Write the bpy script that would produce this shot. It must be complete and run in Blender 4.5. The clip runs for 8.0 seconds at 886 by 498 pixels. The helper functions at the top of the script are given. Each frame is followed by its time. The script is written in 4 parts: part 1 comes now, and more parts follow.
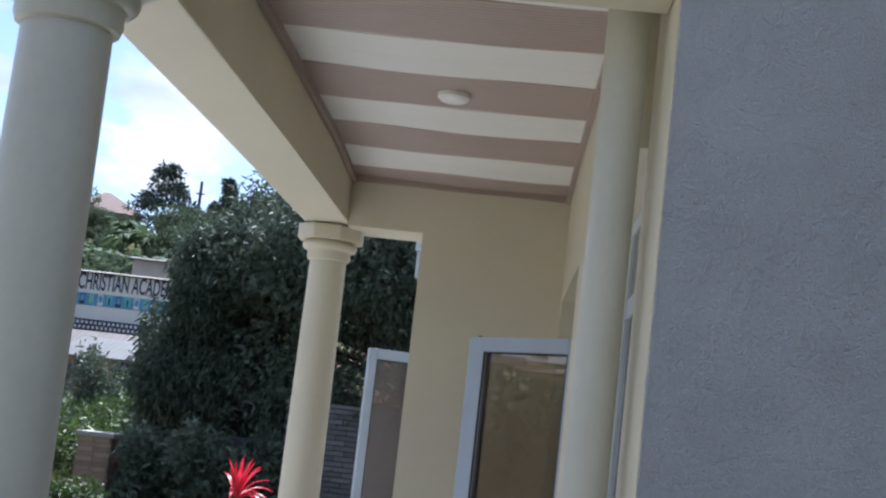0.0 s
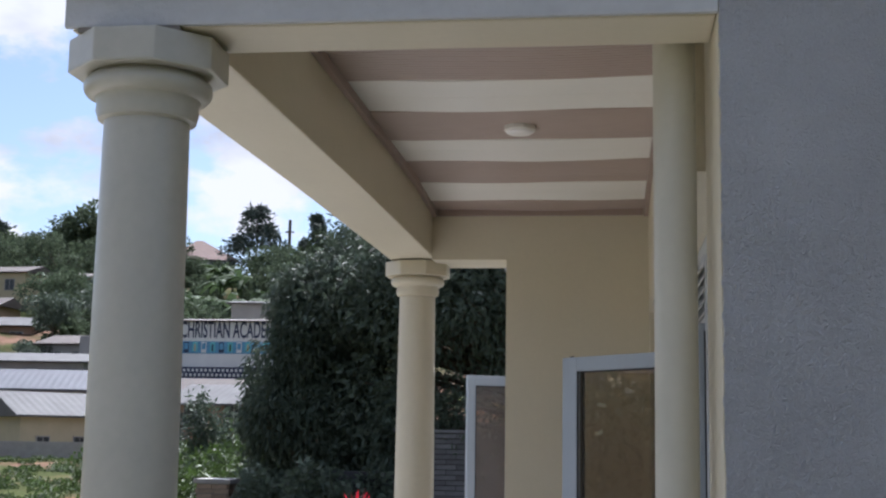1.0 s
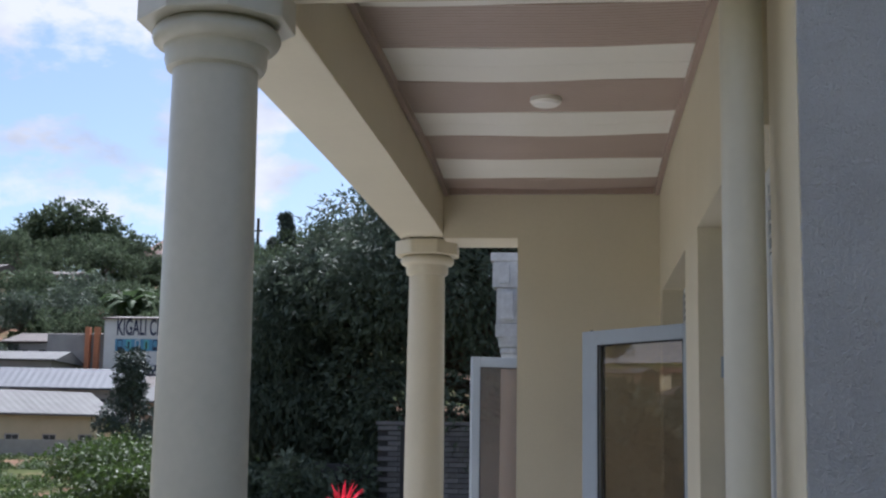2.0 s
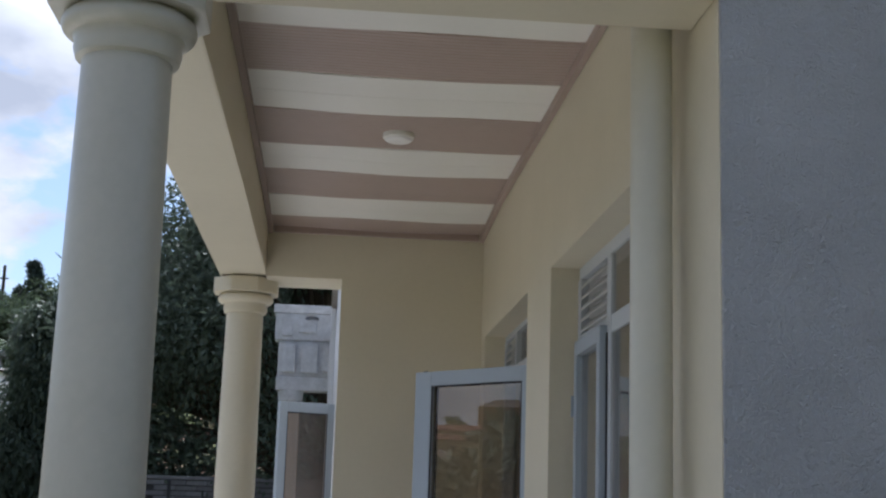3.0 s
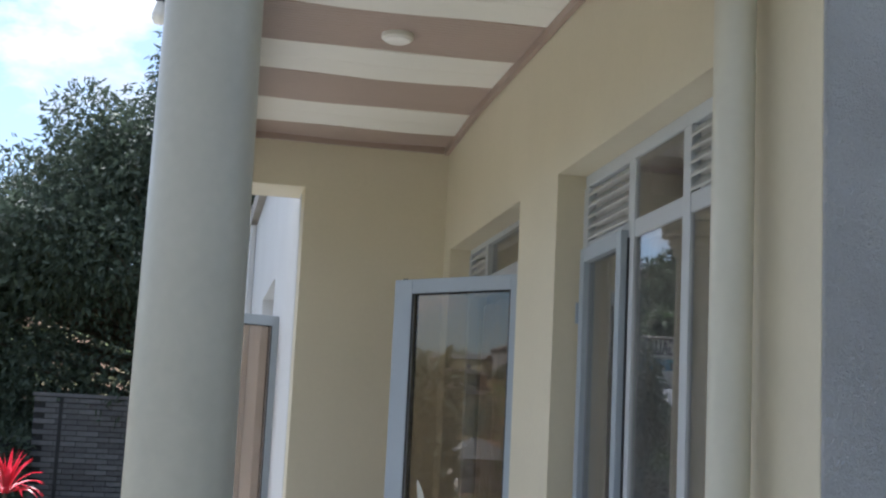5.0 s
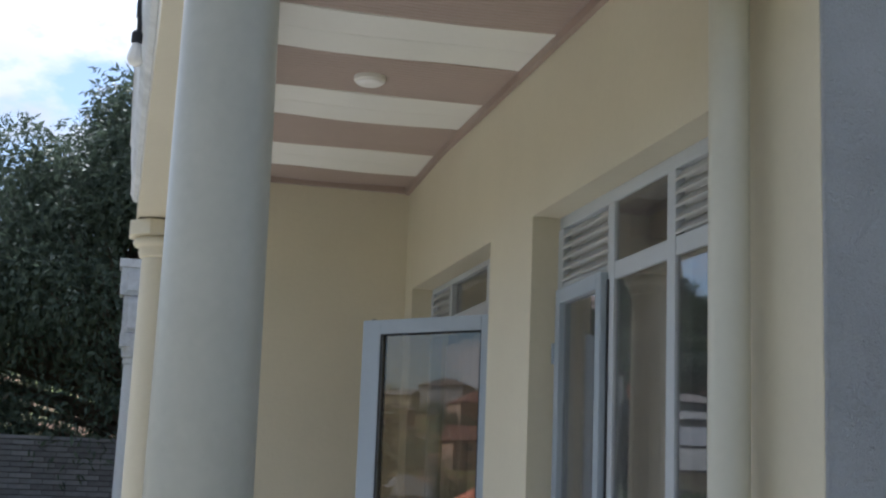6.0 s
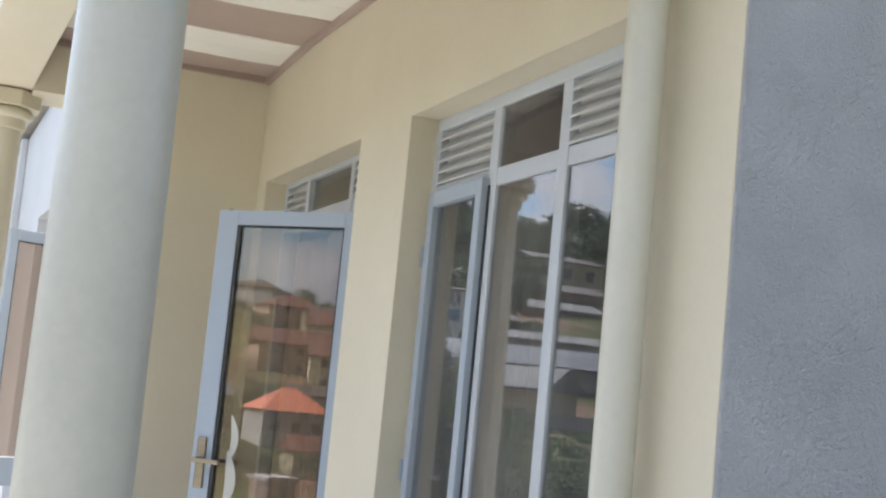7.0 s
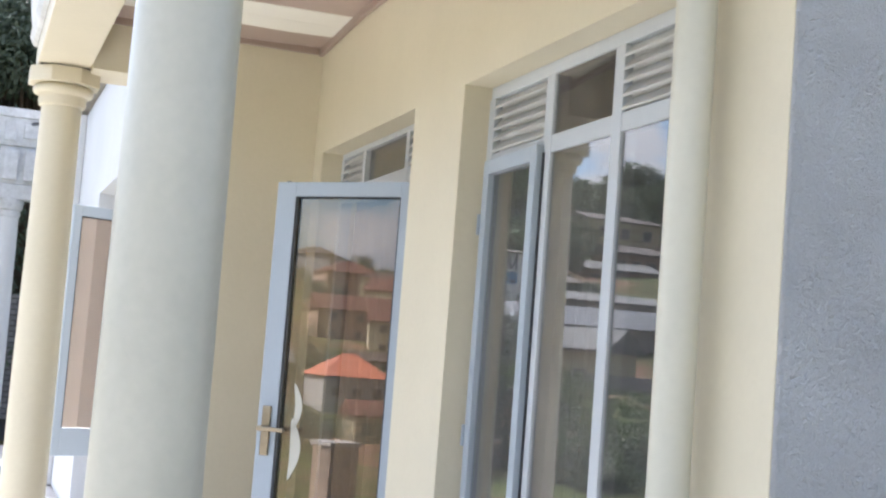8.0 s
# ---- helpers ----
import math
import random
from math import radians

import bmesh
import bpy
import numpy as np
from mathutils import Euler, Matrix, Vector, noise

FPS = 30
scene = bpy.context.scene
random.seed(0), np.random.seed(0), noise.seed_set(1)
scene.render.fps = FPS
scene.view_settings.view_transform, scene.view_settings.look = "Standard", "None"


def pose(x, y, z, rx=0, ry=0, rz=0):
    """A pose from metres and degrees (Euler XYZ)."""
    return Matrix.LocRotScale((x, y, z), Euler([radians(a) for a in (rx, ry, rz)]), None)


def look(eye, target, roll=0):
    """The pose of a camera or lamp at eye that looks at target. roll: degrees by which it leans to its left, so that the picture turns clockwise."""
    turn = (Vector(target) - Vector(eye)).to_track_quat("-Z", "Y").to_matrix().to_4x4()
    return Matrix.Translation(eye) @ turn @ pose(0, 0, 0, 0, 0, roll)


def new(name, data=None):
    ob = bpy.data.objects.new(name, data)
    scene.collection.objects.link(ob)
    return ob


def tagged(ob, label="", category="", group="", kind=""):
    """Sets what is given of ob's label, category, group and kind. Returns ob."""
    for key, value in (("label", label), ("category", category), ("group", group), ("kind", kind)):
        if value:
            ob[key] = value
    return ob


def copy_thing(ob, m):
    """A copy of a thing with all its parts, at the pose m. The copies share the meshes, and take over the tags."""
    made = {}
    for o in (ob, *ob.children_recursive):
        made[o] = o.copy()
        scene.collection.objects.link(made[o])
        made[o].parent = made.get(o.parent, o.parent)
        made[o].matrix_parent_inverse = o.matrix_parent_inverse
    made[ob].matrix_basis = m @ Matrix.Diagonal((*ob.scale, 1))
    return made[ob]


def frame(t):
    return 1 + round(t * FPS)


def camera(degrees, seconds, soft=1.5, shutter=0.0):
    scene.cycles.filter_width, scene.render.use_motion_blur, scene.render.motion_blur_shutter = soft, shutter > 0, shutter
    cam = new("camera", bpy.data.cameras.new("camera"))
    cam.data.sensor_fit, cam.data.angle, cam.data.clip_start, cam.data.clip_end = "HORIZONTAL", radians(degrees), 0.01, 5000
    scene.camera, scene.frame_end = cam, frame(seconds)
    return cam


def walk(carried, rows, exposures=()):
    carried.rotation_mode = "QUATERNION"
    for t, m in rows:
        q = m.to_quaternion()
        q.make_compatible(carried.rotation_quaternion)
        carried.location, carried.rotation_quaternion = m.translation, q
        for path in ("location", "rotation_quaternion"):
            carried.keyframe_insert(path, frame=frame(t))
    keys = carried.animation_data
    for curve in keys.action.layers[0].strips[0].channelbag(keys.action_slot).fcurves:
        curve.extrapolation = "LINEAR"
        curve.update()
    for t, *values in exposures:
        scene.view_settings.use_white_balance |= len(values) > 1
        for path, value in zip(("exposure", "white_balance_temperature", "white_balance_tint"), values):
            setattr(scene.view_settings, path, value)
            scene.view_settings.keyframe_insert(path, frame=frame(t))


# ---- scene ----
cam = camera(37.0, 8.0, soft=2.25)
PATH = [
    (0, (-0.238, -6.790, 1.645), (-0.353, -4.811, 1.912), 6.5),
    (0.5, (-0.201, -6.877, 1.688), (-0.333, -4.901, 1.963), 4.9),
    (1, (-0.191, -6.945, 1.694), (-0.444, -4.981, 1.976), 0.9),
    (1.2, (-0.200, -6.971, 1.689), (-0.463, -5.007, 1.964), 0.3),
    (2.3, (-0.562, -6.956, 1.535), (-0.690, -4.983, 1.832), 1.3),
    (2.5, (-0.650, -6.965, 1.519), (-0.687, -4.991, 1.836), 1.1),
    (3, (-0.785, -6.887, 1.465), (-0.624, -4.931, 1.850), 1.8),
    (3.5, (-0.995, -6.825, 1.414), (-0.727, -4.880, 1.794), 1.6),
    (4, (-1.073, -6.749, 1.376), (-0.735, -4.806, 1.709), 2.0),
    (4.5, (-1.190, -6.708, 1.361), (-0.832, -4.761, 1.649), 2.7),
    (4.7, (-1.222, -6.718, 1.349), (-0.867, -4.771, 1.638), 2.9),
    (5.8, (-1.376, -6.760, 1.352), (-0.963, -4.832, 1.686), 1.7),
    (6, (-1.437, -6.729, 1.360), (-0.973, -4.815, 1.710), 2.2),
    (6.5, (-1.556, -6.637, 1.351), (-0.931, -4.757, 1.625), 4.6),
    (7, (-1.593, -6.564, 1.330), (-0.852, -4.720, 1.561), 5.5),
    (7.35, (-1.607, -6.551, 1.327), (-0.871, -4.701, 1.516), 5.1),
    (7.5, (-1.612, -6.547, 1.386), (-0.877, -4.695, 1.531), 5.0),
    (7.7, (-1.612, -6.569, 1.391), (-0.901, -4.708, 1.534), 4.8),
    (7.85, (-1.613, -6.590, 1.336), (-0.925, -4.721, 1.507), 4.6),
    (8, (-1.613, -6.609, 1.340), (-0.945, -4.732, 1.509), 4.4),
]
EXPOSURE = [(0, 0.88, 5420, 14), (0.5, 1.09, 5430, 15), (1.0, 0.60, 5720, 17), (3.0, 0.51, 5600, 14), (4.5, 0.95, 5680, 12), (6.0, 0.68, 5620, 11), (6.4, 0.62, 5760, 12), (7.0, 1.70, 5880, 13), (7.5, 1.95, 5900, 14), (8, 2.04, 5870, 14)]
walk(cam, [(t, look(eye, target, roll)) for t, eye, target, roll in PATH], EXPOSURE)

# ---- world, sun, exposure ----
SUN_EL, SUN_AZ = radians(53), radians(1)
world = bpy.data.worlds.new("sky")
scene.world = world
world.use_nodes = True
wt = world.node_tree
wt.nodes.clear()


def nd(tree, kind, **sets):
    n = tree.nodes.new(kind)
    for k, v in sets.items():
        n.inputs[k].default_value = v
    return n


w_out = wt.nodes.new("ShaderNodeOutputWorld")
w_bg = nd(wt, "ShaderNodeBackground", Strength=0.09)
sky = wt.nodes.new("ShaderNodeTexSky")
sky.sky_type = "NISHITA"
sky.sun_disc = False
sky.sun_elevation, sky.sun_rotation = SUN_EL, SUN_AZ
sky.air_density, sky.dust_density = 1.0, 0.8
w_co = wt.nodes.new("ShaderNodeTexCoord")
w_map = wt.nodes.new("ShaderNodeMapping")
w_map.inputs["Scale"].default_value = (1.0, 1.0, 1.9)
w_map.inputs["Location"].default_value = (0.35, 0.2, 0.1)
w_noise = nd(wt, "ShaderNodeTexNoise", Scale=4.4, Detail=10.0, Roughness=0.58)
w_ramp = wt.nodes.new("ShaderNodeValToRGB")
w_ramp.color_ramp.elements[0].position, w_ramp.color_ramp.elements[1].position = 0.49, 0.555
w_noise2 = nd(wt, "ShaderNodeTexNoise", Scale=7.0, Detail=5.0, Roughness=0.5)
w_ramp2 = wt.nodes.new("ShaderNodeValToRGB")
w_ramp2.color_ramp.elements[0].color, w_ramp2.color_ramp.elements[1].color = (4.6, 4.8, 5.2, 1), (7.2, 7.2, 7.2, 1)
w_ramp2.color_ramp.elements[0].position, w_ramp2.color_ramp.elements[1].position = 0.34, 0.52
w_mix = wt.nodes.new("ShaderNodeMixRGB")
wt.links.new(w_co.outputs["Generated"], w_map.inputs["Vector"])
wt.links.new(w_map.outputs[0], w_noise.inputs["Vector"])
wt.links.new(w_map.outputs[0], w_noise2.inputs["Vector"])
w_thick = wt.nodes.new("ShaderNodeMapRange")
for nm, v in (("From Min", 0.68), ("From Max", 0.90), ("To Min", 0.0), ("To Max", 0.055)):
    w_thick.inputs[nm].default_value = v
w_sum = wt.nodes.new("ShaderNodeMath")
wt.links.new(w_noise.outputs["Fac"], w_sum.inputs[0])
wt.links.new(w_thick.outputs[0], w_sum.inputs[1])
wt.links.new(w_sum.outputs[0], w_ramp.inputs[0])
wt.links.new(w_noise2.outputs["Fac"], w_ramp2.inputs[0])
wt.links.new(w_ramp.outputs[0], w_mix.inputs[0])
wt.links.new(sky.outputs[0], w_mix.inputs[1])
w_dot = wt.nodes.new("ShaderNodeVectorMath")
w_dot.operation = "DOT_PRODUCT"
w_dot.inputs[1].default_value = (math.sin(SUN_AZ) * math.cos(SUN_EL), math.cos(SUN_AZ) * math.cos(SUN_EL), math.sin(SUN_EL))
w_glow = wt.nodes.new("ShaderNodeMapRange")
w_glow.interpolation_type = "SMOOTHSTEP"
for nm, v in (("From Min", 0.80), ("From Max", 1.0), ("To Min", 1.0), ("To Max", 10.0)):
    w_glow.inputs[nm].default_value = v
w_mul = wt.nodes.new("ShaderNodeVectorMath")
w_mul.operation = "SCALE"
wt.links.new(w_co.outputs["Generated"], w_dot.inputs[0])
wt.links.new(w_dot.outputs["Value"], w_glow.inputs["Value"])
wt.links.new(w_dot.outputs["Value"], w_thick.inputs["Value"])
wt.links.new(w_ramp2.outputs[0], w_mul.inputs[0])
wt.links.new(w_glow.outputs[0], w_mul.inputs["Scale"])
w_far = wt.nodes.new("ShaderNodeMapRange")
w_far.interpolation_type = "SMOOTHSTEP"
for nm, v in (("From Min", -0.6), ("From Max", 0.5), ("To Min", 0.6), ("To Max", 1.0)):
    w_far.inputs[nm].default_value = v
w_all = wt.nodes.new("ShaderNodeVectorMath")
w_all.operation = "SCALE"
wt.links.new(w_dot.outputs["Value"], w_far.inputs["Value"])
wt.links.new(w_mul.outputs[0], w_mix.inputs[2])
wt.links.new(w_mix.outputs[0], w_all.inputs[0])
wt.links.new(w_far.outputs[0], w_all.inputs["Scale"])
wt.links.new(w_all.outputs[0], w_bg.inputs[0])
wt.links.new(w_bg.outputs[0], w_out.inputs[0])

sun = new("sun", bpy.data.lights.new("sun", "SUN"))
sun.data.energy, sun.data.angle, sun.data.color = 4.8, radians(0.8), (1.0, 0.95, 0.86)
sun_to = Vector((math.sin(SUN_AZ) * math.cos(SUN_EL), math.cos(SUN_AZ) * math.cos(SUN_EL), math.sin(SUN_EL)))
sun.matrix_world = look(sun_to * 50, (0, 0, 0))


# ---- materials ----
def mat(name, col, rough=0.6, metal=0.0, var=0.12, scale=3.0, bump=0.0, bscale=60.0, spec=0.5, grain=40.0, island=0.0, rnd=0.0, trans=0.0, detail=6.0):
    """Paint-like surface: base colour varied at a large and a small scale, with fine relief."""
    m = bpy.data.materials.new(name)
    m.use_nodes = True
    t = m.node_tree
    b = t.nodes["Principled BSDF"]
    b.inputs["Roughness"].default_value, b.inputs["Metallic"].default_value = rough, metal
    b.inputs["Specular IOR Level"].default_value = spec
    co = t.nodes.new("ShaderNodeTexCoord")
    n1 = nd(t, "ShaderNodeTexNoise", Scale=scale, Detail=detail, Roughness=0.6)
    n2 = nd(t, "ShaderNodeTexNoise", Scale=grain, Detail=4.0)
    add = t.nodes.new("ShaderNodeMath")
    add.operation = "MULTIPLY_ADD"
    add.inputs[1].default_value = 0.4
    ramp = t.nodes.new("ShaderNodeMapRange")
    ramp.inputs["From Min"].default_value, ramp.inputs["From Max"].default_value = 0.35, 1.05
    ramp.inputs["To Min"].default_value, ramp.inputs["To Max"].default_value = 1 - var, 1 + var
    hs = nd(t, "ShaderNodeHueSaturation")
    hs.inputs["Color"].default_value = (*col, 1)
    t.links.new(co.outputs["Object"], n1.inputs["Vector"])
    t.links.new(co.outputs["Object"], n2.inputs["Vector"])
    t.links.new(n2.outputs["Fac"], add.inputs[0])
    t.links.new(n1.outputs["Fac"], add.inputs[2])
    t.links.new(add.outputs[0], ramp.inputs["Value"])
    last = ramp.outputs[0]
    for amount, source in ((island, "geo"), (rnd, "ob")):
        if amount:
            g = t.nodes.new("ShaderNodeNewGeometry" if source == "geo" else "ShaderNodeObjectInfo")
            mr = t.nodes.new("ShaderNodeMapRange")
            mr.inputs["To Min"].default_value, mr.inputs["To Max"].default_value = 1 - amount, 1 + amount
            mu = t.nodes.new("ShaderNodeMath")
            mu.operation = "MULTIPLY"
            t.links.new(g.outputs["Random Per Island" if source == "geo" else "Random"], mr.inputs["Value"])
            t.links.new(mr.outputs[0], mu.inputs[0])
            t.links.new(last, mu.inputs[1])
            last = mu.outputs[0]
    t.links.new(last, hs.inputs["Value"])
    t.links.new(hs.outputs[0], b.inputs["Base Color"])
    if bump:
        nb = nd(t, "ShaderNodeTexNoise", Scale=bscale, Detail=5.0, Roughness=0.55)
        bp = nd(t, "ShaderNodeBump", Strength=min(1.0, bump), Distance=0.01)
        t.links.new(co.outputs["Object"], nb.inputs["Vector"])
        t.links.new(nb.outputs["Fac"], bp.inputs["Height"])
        t.links.new(bp.outputs[0], b.inputs["Normal"])
    if trans:
        out = t.nodes["Material Output"]
        tr = t.nodes.new("ShaderNodeBsdfTranslucent")
        mx = nd(t, "ShaderNodeMixShader", Fac=trans)
        t.links.new(hs.outputs[0], tr.inputs["Color"])
        t.links.new(b.outputs[0], mx.inputs[1])
        t.links.new(tr.outputs[0], mx.inputs[2])
        t.links.new(mx.outputs[0], out.inputs["Surface"])
    return m


def glass_mat(name, tint, sheen=0.05, haze=0.05, rough=0.003):
    """Thin pane: tinted see-through, with a mirror sheen that grows towards grazing angles."""
    m = bpy.data.materials.new(name)
    m.use_nodes = True
    t = m.node_tree
    t.nodes.clear()
    out = t.nodes.new("ShaderNodeOutputMaterial")
    tr = nd(t, "ShaderNodeBsdfTransparent", Color=(*tint, 1))
    gl = nd(t, "ShaderNodeBsdfGlossy", Roughness=rough)
    gl.inputs["Color"].default_value = (1, 1, 1, 1)
    lw = nd(t, "ShaderNodeLayerWeight", Blend=0.5)
    pw = t.nodes.new("ShaderNodeMath")
    pw.operation = "POWER"
    pw.inputs[1].default_value = 5.0
    fr = t.nodes.new("ShaderNodeMath")
    fr.operation = "MULTIPLY_ADD"
    fr.inputs[1].default_value, fr.inputs[2].default_value = 1 - sheen, sheen
    t.links.new(lw.outputs["Facing"], pw.inputs[0])
    t.links.new(pw.outputs[0], fr.inputs[0])
    mx = t.nodes.new("ShaderNodeMixShader")
    t.links.new(fr.outputs[0], mx.inputs[0])
    t.links.new(tr.outputs[0], mx.inputs[1])
    t.links.new(gl.outputs[0], mx.inputs[2])
    # pale diffuse share lightens the pane, imitating the veil of lens glare
    co = t.nodes.new("ShaderNodeTexCoord")
    nz_ = nd(t, "ShaderNodeTexNoise", Scale=4.0, Detail=6.0)
    mr = t.nodes.new("ShaderNodeMapRange")
    for nm, v in (("From Min", 0.3), ("From Max", 0.7), ("To Min", haze * 0.6), ("To Max", haze * 1.4)):
        mr.inputs[nm].default_value = v
    df = nd(t, "ShaderNodeBsdfDiffuse", Color=(0.55, 0.53, 0.50, 1))
    m2 = t.nodes.new("ShaderNodeMixShader")
    t.links.new(co.outputs["Object"], nz_.inputs["Vector"])
    t.links.new(nz_.outputs["Fac"], mr.inputs["Value"])
    t.links.new(mr.outputs[0], m2.inputs[0])
    t.links.new(mx.outputs[0], m2.inputs[1])
    t.links.new(df.outputs[0], m2.inputs[2])
    t.links.new(m2.outputs[0], out.inputs[0])
    return m


M_CREAM = mat("cream wall paint", (0.61, 0.555, 0.42), 0.55, var=0.06, scale=1.6, bump=0.12, bscale=45)
# near column: the cream darkened and greyed to stand for its weaker light
M_CREAM_DIM = mat("cream paint darkened for shade", (0.43, 0.42, 0.36), 0.32, var=0.13, scale=2.0, bump=0.10, bscale=30)
M_PIPE = mat("pale pipe paint", (0.56, 0.54, 0.45), 0.42, var=0.07, scale=3.0, bump=0.05)
M_GREY = mat("blue-grey roughcast", (0.470, 0.478, 0.494), 0.75, var=0.2, scale=2.5, bump=1.0, bscale=230, grain=160)
M_GREYBAND = mat("pale grey fascia paint", (0.50, 0.51, 0.52), 0.7, var=0.12, scale=3, bump=0.4, bscale=50)
M_PVCW = mat("white plastic panel", (0.80, 0.78, 0.71), 0.35, var=0.04, scale=2.0)
M_PVCB = mat("pinkish brown plastic panel", (0.42, 0.33, 0.28), 0.38, var=0.09, scale=2.0, grain=14)
M_TRIM = mat("brown plastic cornice", (0.36, 0.275, 0.23), 0.45, var=0.08)
M_ALU = mat("blue-grey aluminium", (0.345, 0.39, 0.44), 0.4, var=0.05, scale=4, spec=0.5)
M_ALUP = mat("pale aluminium", (0.48, 0.505, 0.53), 0.38, var=0.05, scale=4)
M_RUBBER = mat("black gasket", (0.02, 0.02, 0.022), 0.6)
M_BRONZE = mat("worn brass", (0.33, 0.27, 0.19), 0.38, metal=0.8, var=0.25, scale=25)
M_GLASS = glass_mat("bronze tinted glass", (0.64, 0.58, 0.495), 0.115, haze=0.035)
M_GLASSW = glass_mat("smoked window glass", (0.66, 0.65, 0.64), 0.105, haze=0.07)
M_GLASSB = glass_mat("pale bronze casement glass", (0.74, 0.64, 0.55), 0.05, haze=0.07)
M_LAMP = mat("opal lamp cover", (0.82, 0.80, 0.76), 0.3, var=0.02)
M_FLOOR = mat("beige floor tile", (0.30, 0.285, 0.26), 0.3, var=0.12, scale=5, rnd=0.05)
M_GROUT = mat("grout", (0.25, 0.24, 0.22), 0.9)
M_ROOM = mat("dim room plaster", (0.36, 0.38, 0.40), 0.9, var=0.1)
M_CURT = mat("brown curtain cloth", (0.38, 0.30, 0.215), 0.9, var=0.15, scale=6, trans=0.2)
M_CURTG = mat("grey-brown curtain cloth", (0.50, 0.455, 0.41), 0.9, var=0.12, scale=6, trans=0.2)
M_LOUV = mat("dull grey louvre", (0.47, 0.47, 0.455), 0.5, var=0.1, scale=5)
M_DECAL = mat("frosted leaf film", (0.50, 0.49, 0.43), 0.7, var=0.05)
M_WHITE = mat("white wall paint", (0.57, 0.58, 0.59), 0.6, var=0.08, scale=1.4, bump=0.15, bscale=40)
M_CARVE = mat("grey-white carved stucco", (0.55, 0.56, 0.57), 0.75, var=0.28, scale=6, bump=0.9, bscale=28, grain=25)
M_BLOCK = mat("dark grey block", (0.14, 0.14, 0.145), 0.85, var=0.3, scale=6, bump=0.5, rnd=0.22)
M_MORTAR = mat("dark mortar", (0.045, 0.045, 0.047), 0.95, var=0.2)
M_BRICK = mat("weathered brown brick", (0.30, 0.215, 0.16), 0.85, var=0.3, scale=8, bump=0.5, rnd=0.25)
M_MORTAR_GAP = mat("grey mortar and shadow gap", (0.20, 0.18, 0.16), 0.95, var=0.2)
M_CONC = mat("old concrete", (0.33, 0.31, 0.29), 0.9, var=0.22, scale=3, bump=0.4)
M_BARK = mat("bark", (0.10, 0.08, 0.06), 0.95, var=0.35, scale=9, bump=0.8, bscale=30)
M_LEAF = mat("dark mango leaf", (0.086, 0.112, 0.080), 0.55, var=0.2, island=0.32, trans=0.25, spec=0.15)
M_LEAF2 = mat("hedge leaf", (0.055, 0.09, 0.022), 0.6, var=0.25, island=0.5, trans=0.3)
M_LEAF3 = mat("banana leaf", (0.075, 0.115, 0.05), 0.7, var=0.25, island=0.4, trans=0.3, spec=0.15)
M_SCRUB = mat("dull scrub leaf", (0.085, 0.112, 0.066), 0.85, var=0.25, island=0.5, trans=0.25, spec=0.1)
M_PINE = mat("pine needle", (0.060, 0.082, 0.062), 0.75, var=0.3, island=0.45)
M_BOUNCE = mat("concrete of the bounce slab", (0.34, 0.325, 0.295), 0.9, var=0.2, scale=1.2, bump=0.3)
M_FRESH_SHADE = mat("fresh leaf, shaded lower half", (0.10, 0.145, 0.115), 0.65, var=0.2, scale=30, trans=0.15, spec=0.2)
M_FRESH = mat("fresh green leaf", (0.104, 0.156, 0.052), 0.5, var=0.25, scale=60, trans=0.4)
M_RED = mat("crimson leaf", (0.62, 0.03, 0.06), 0.4, var=0.25, island=0.35, trans=0.35)
M_GRASS = mat("grass and red earth", (0.055, 0.062, 0.024), 0.95, spec=0.03, var=0.6, scale=0.25, bump=0.6, grain=3)
gt = M_GRASS.node_tree
g_hs = [n for n in gt.nodes if n.type == "HUE_SAT"][0]
g_co = [n for n in gt.nodes if n.type == "TEX_COORD"][0]
g_no = nd(gt, "ShaderNodeTexNoise", Scale=0.16, Detail=8.0, Roughness=0.65)
g_ra = gt.nodes.new("ShaderNodeValToRGB")
g_ra.color_ramp.elements[0].position, g_ra.color_ramp.elements[1].position = 0.48, 0.58
g_ra.color_ramp.elements[0].color, g_ra.color_ramp.elements[1].color = (0.055, 0.066, 0.022, 1), (0.15, 0.09, 0.062, 1)
gt.links.new(g_co.outputs["Object"], g_no.inputs["Vector"])
gt.links.new(g_no.outputs["Fac"], g_ra.inputs[0])
gt.links.new(g_ra.outputs[0], g_hs.inputs["Color"])
M_TIN = mat("weathered metal roof", (0.125, 0.125, 0.122), 0.7, spec=0.1, var=0.25, scale=1.2)
M_TINW = mat("pale blue-white metal roof", (0.10, 0.107, 0.122), 0.65, spec=0.15, var=0.15, scale=0.8)
M_TINR = mat("rusty metal roof", (0.07, 0.056, 0.048), 0.7, spec=0.2, var=0.35, scale=1.5)
M_TILE = mat("orange clay tile roof", (0.42, 0.125, 0.065), 0.7, var=0.2, scale=2.5)
M_TILED = mat("dark red tile roof", (0.115, 0.056, 0.042), 0.7, spec=0.15, var=0.3, scale=2.5)
M_HYEL = mat("pale yellow house wall", (0.46, 0.40, 0.26), 0.85, var=0.15, scale=1.0)
M_HWHT = mat("dull white house wall", (0.30, 0.29, 0.275), 0.85, var=0.22, scale=0.8)
M_HBRN = mat("mud brown house wall", (0.30, 0.20, 0.14), 0.9, var=0.25, scale=0.8)
M_HBLU = mat("blue mural paint", (0.13, 0.32, 0.48), 0.8, var=0.3, scale=0.7)
M_SCHOOL = mat("white school paint", (0.74, 0.73, 0.70), 0.8, var=0.12, scale=0.8)
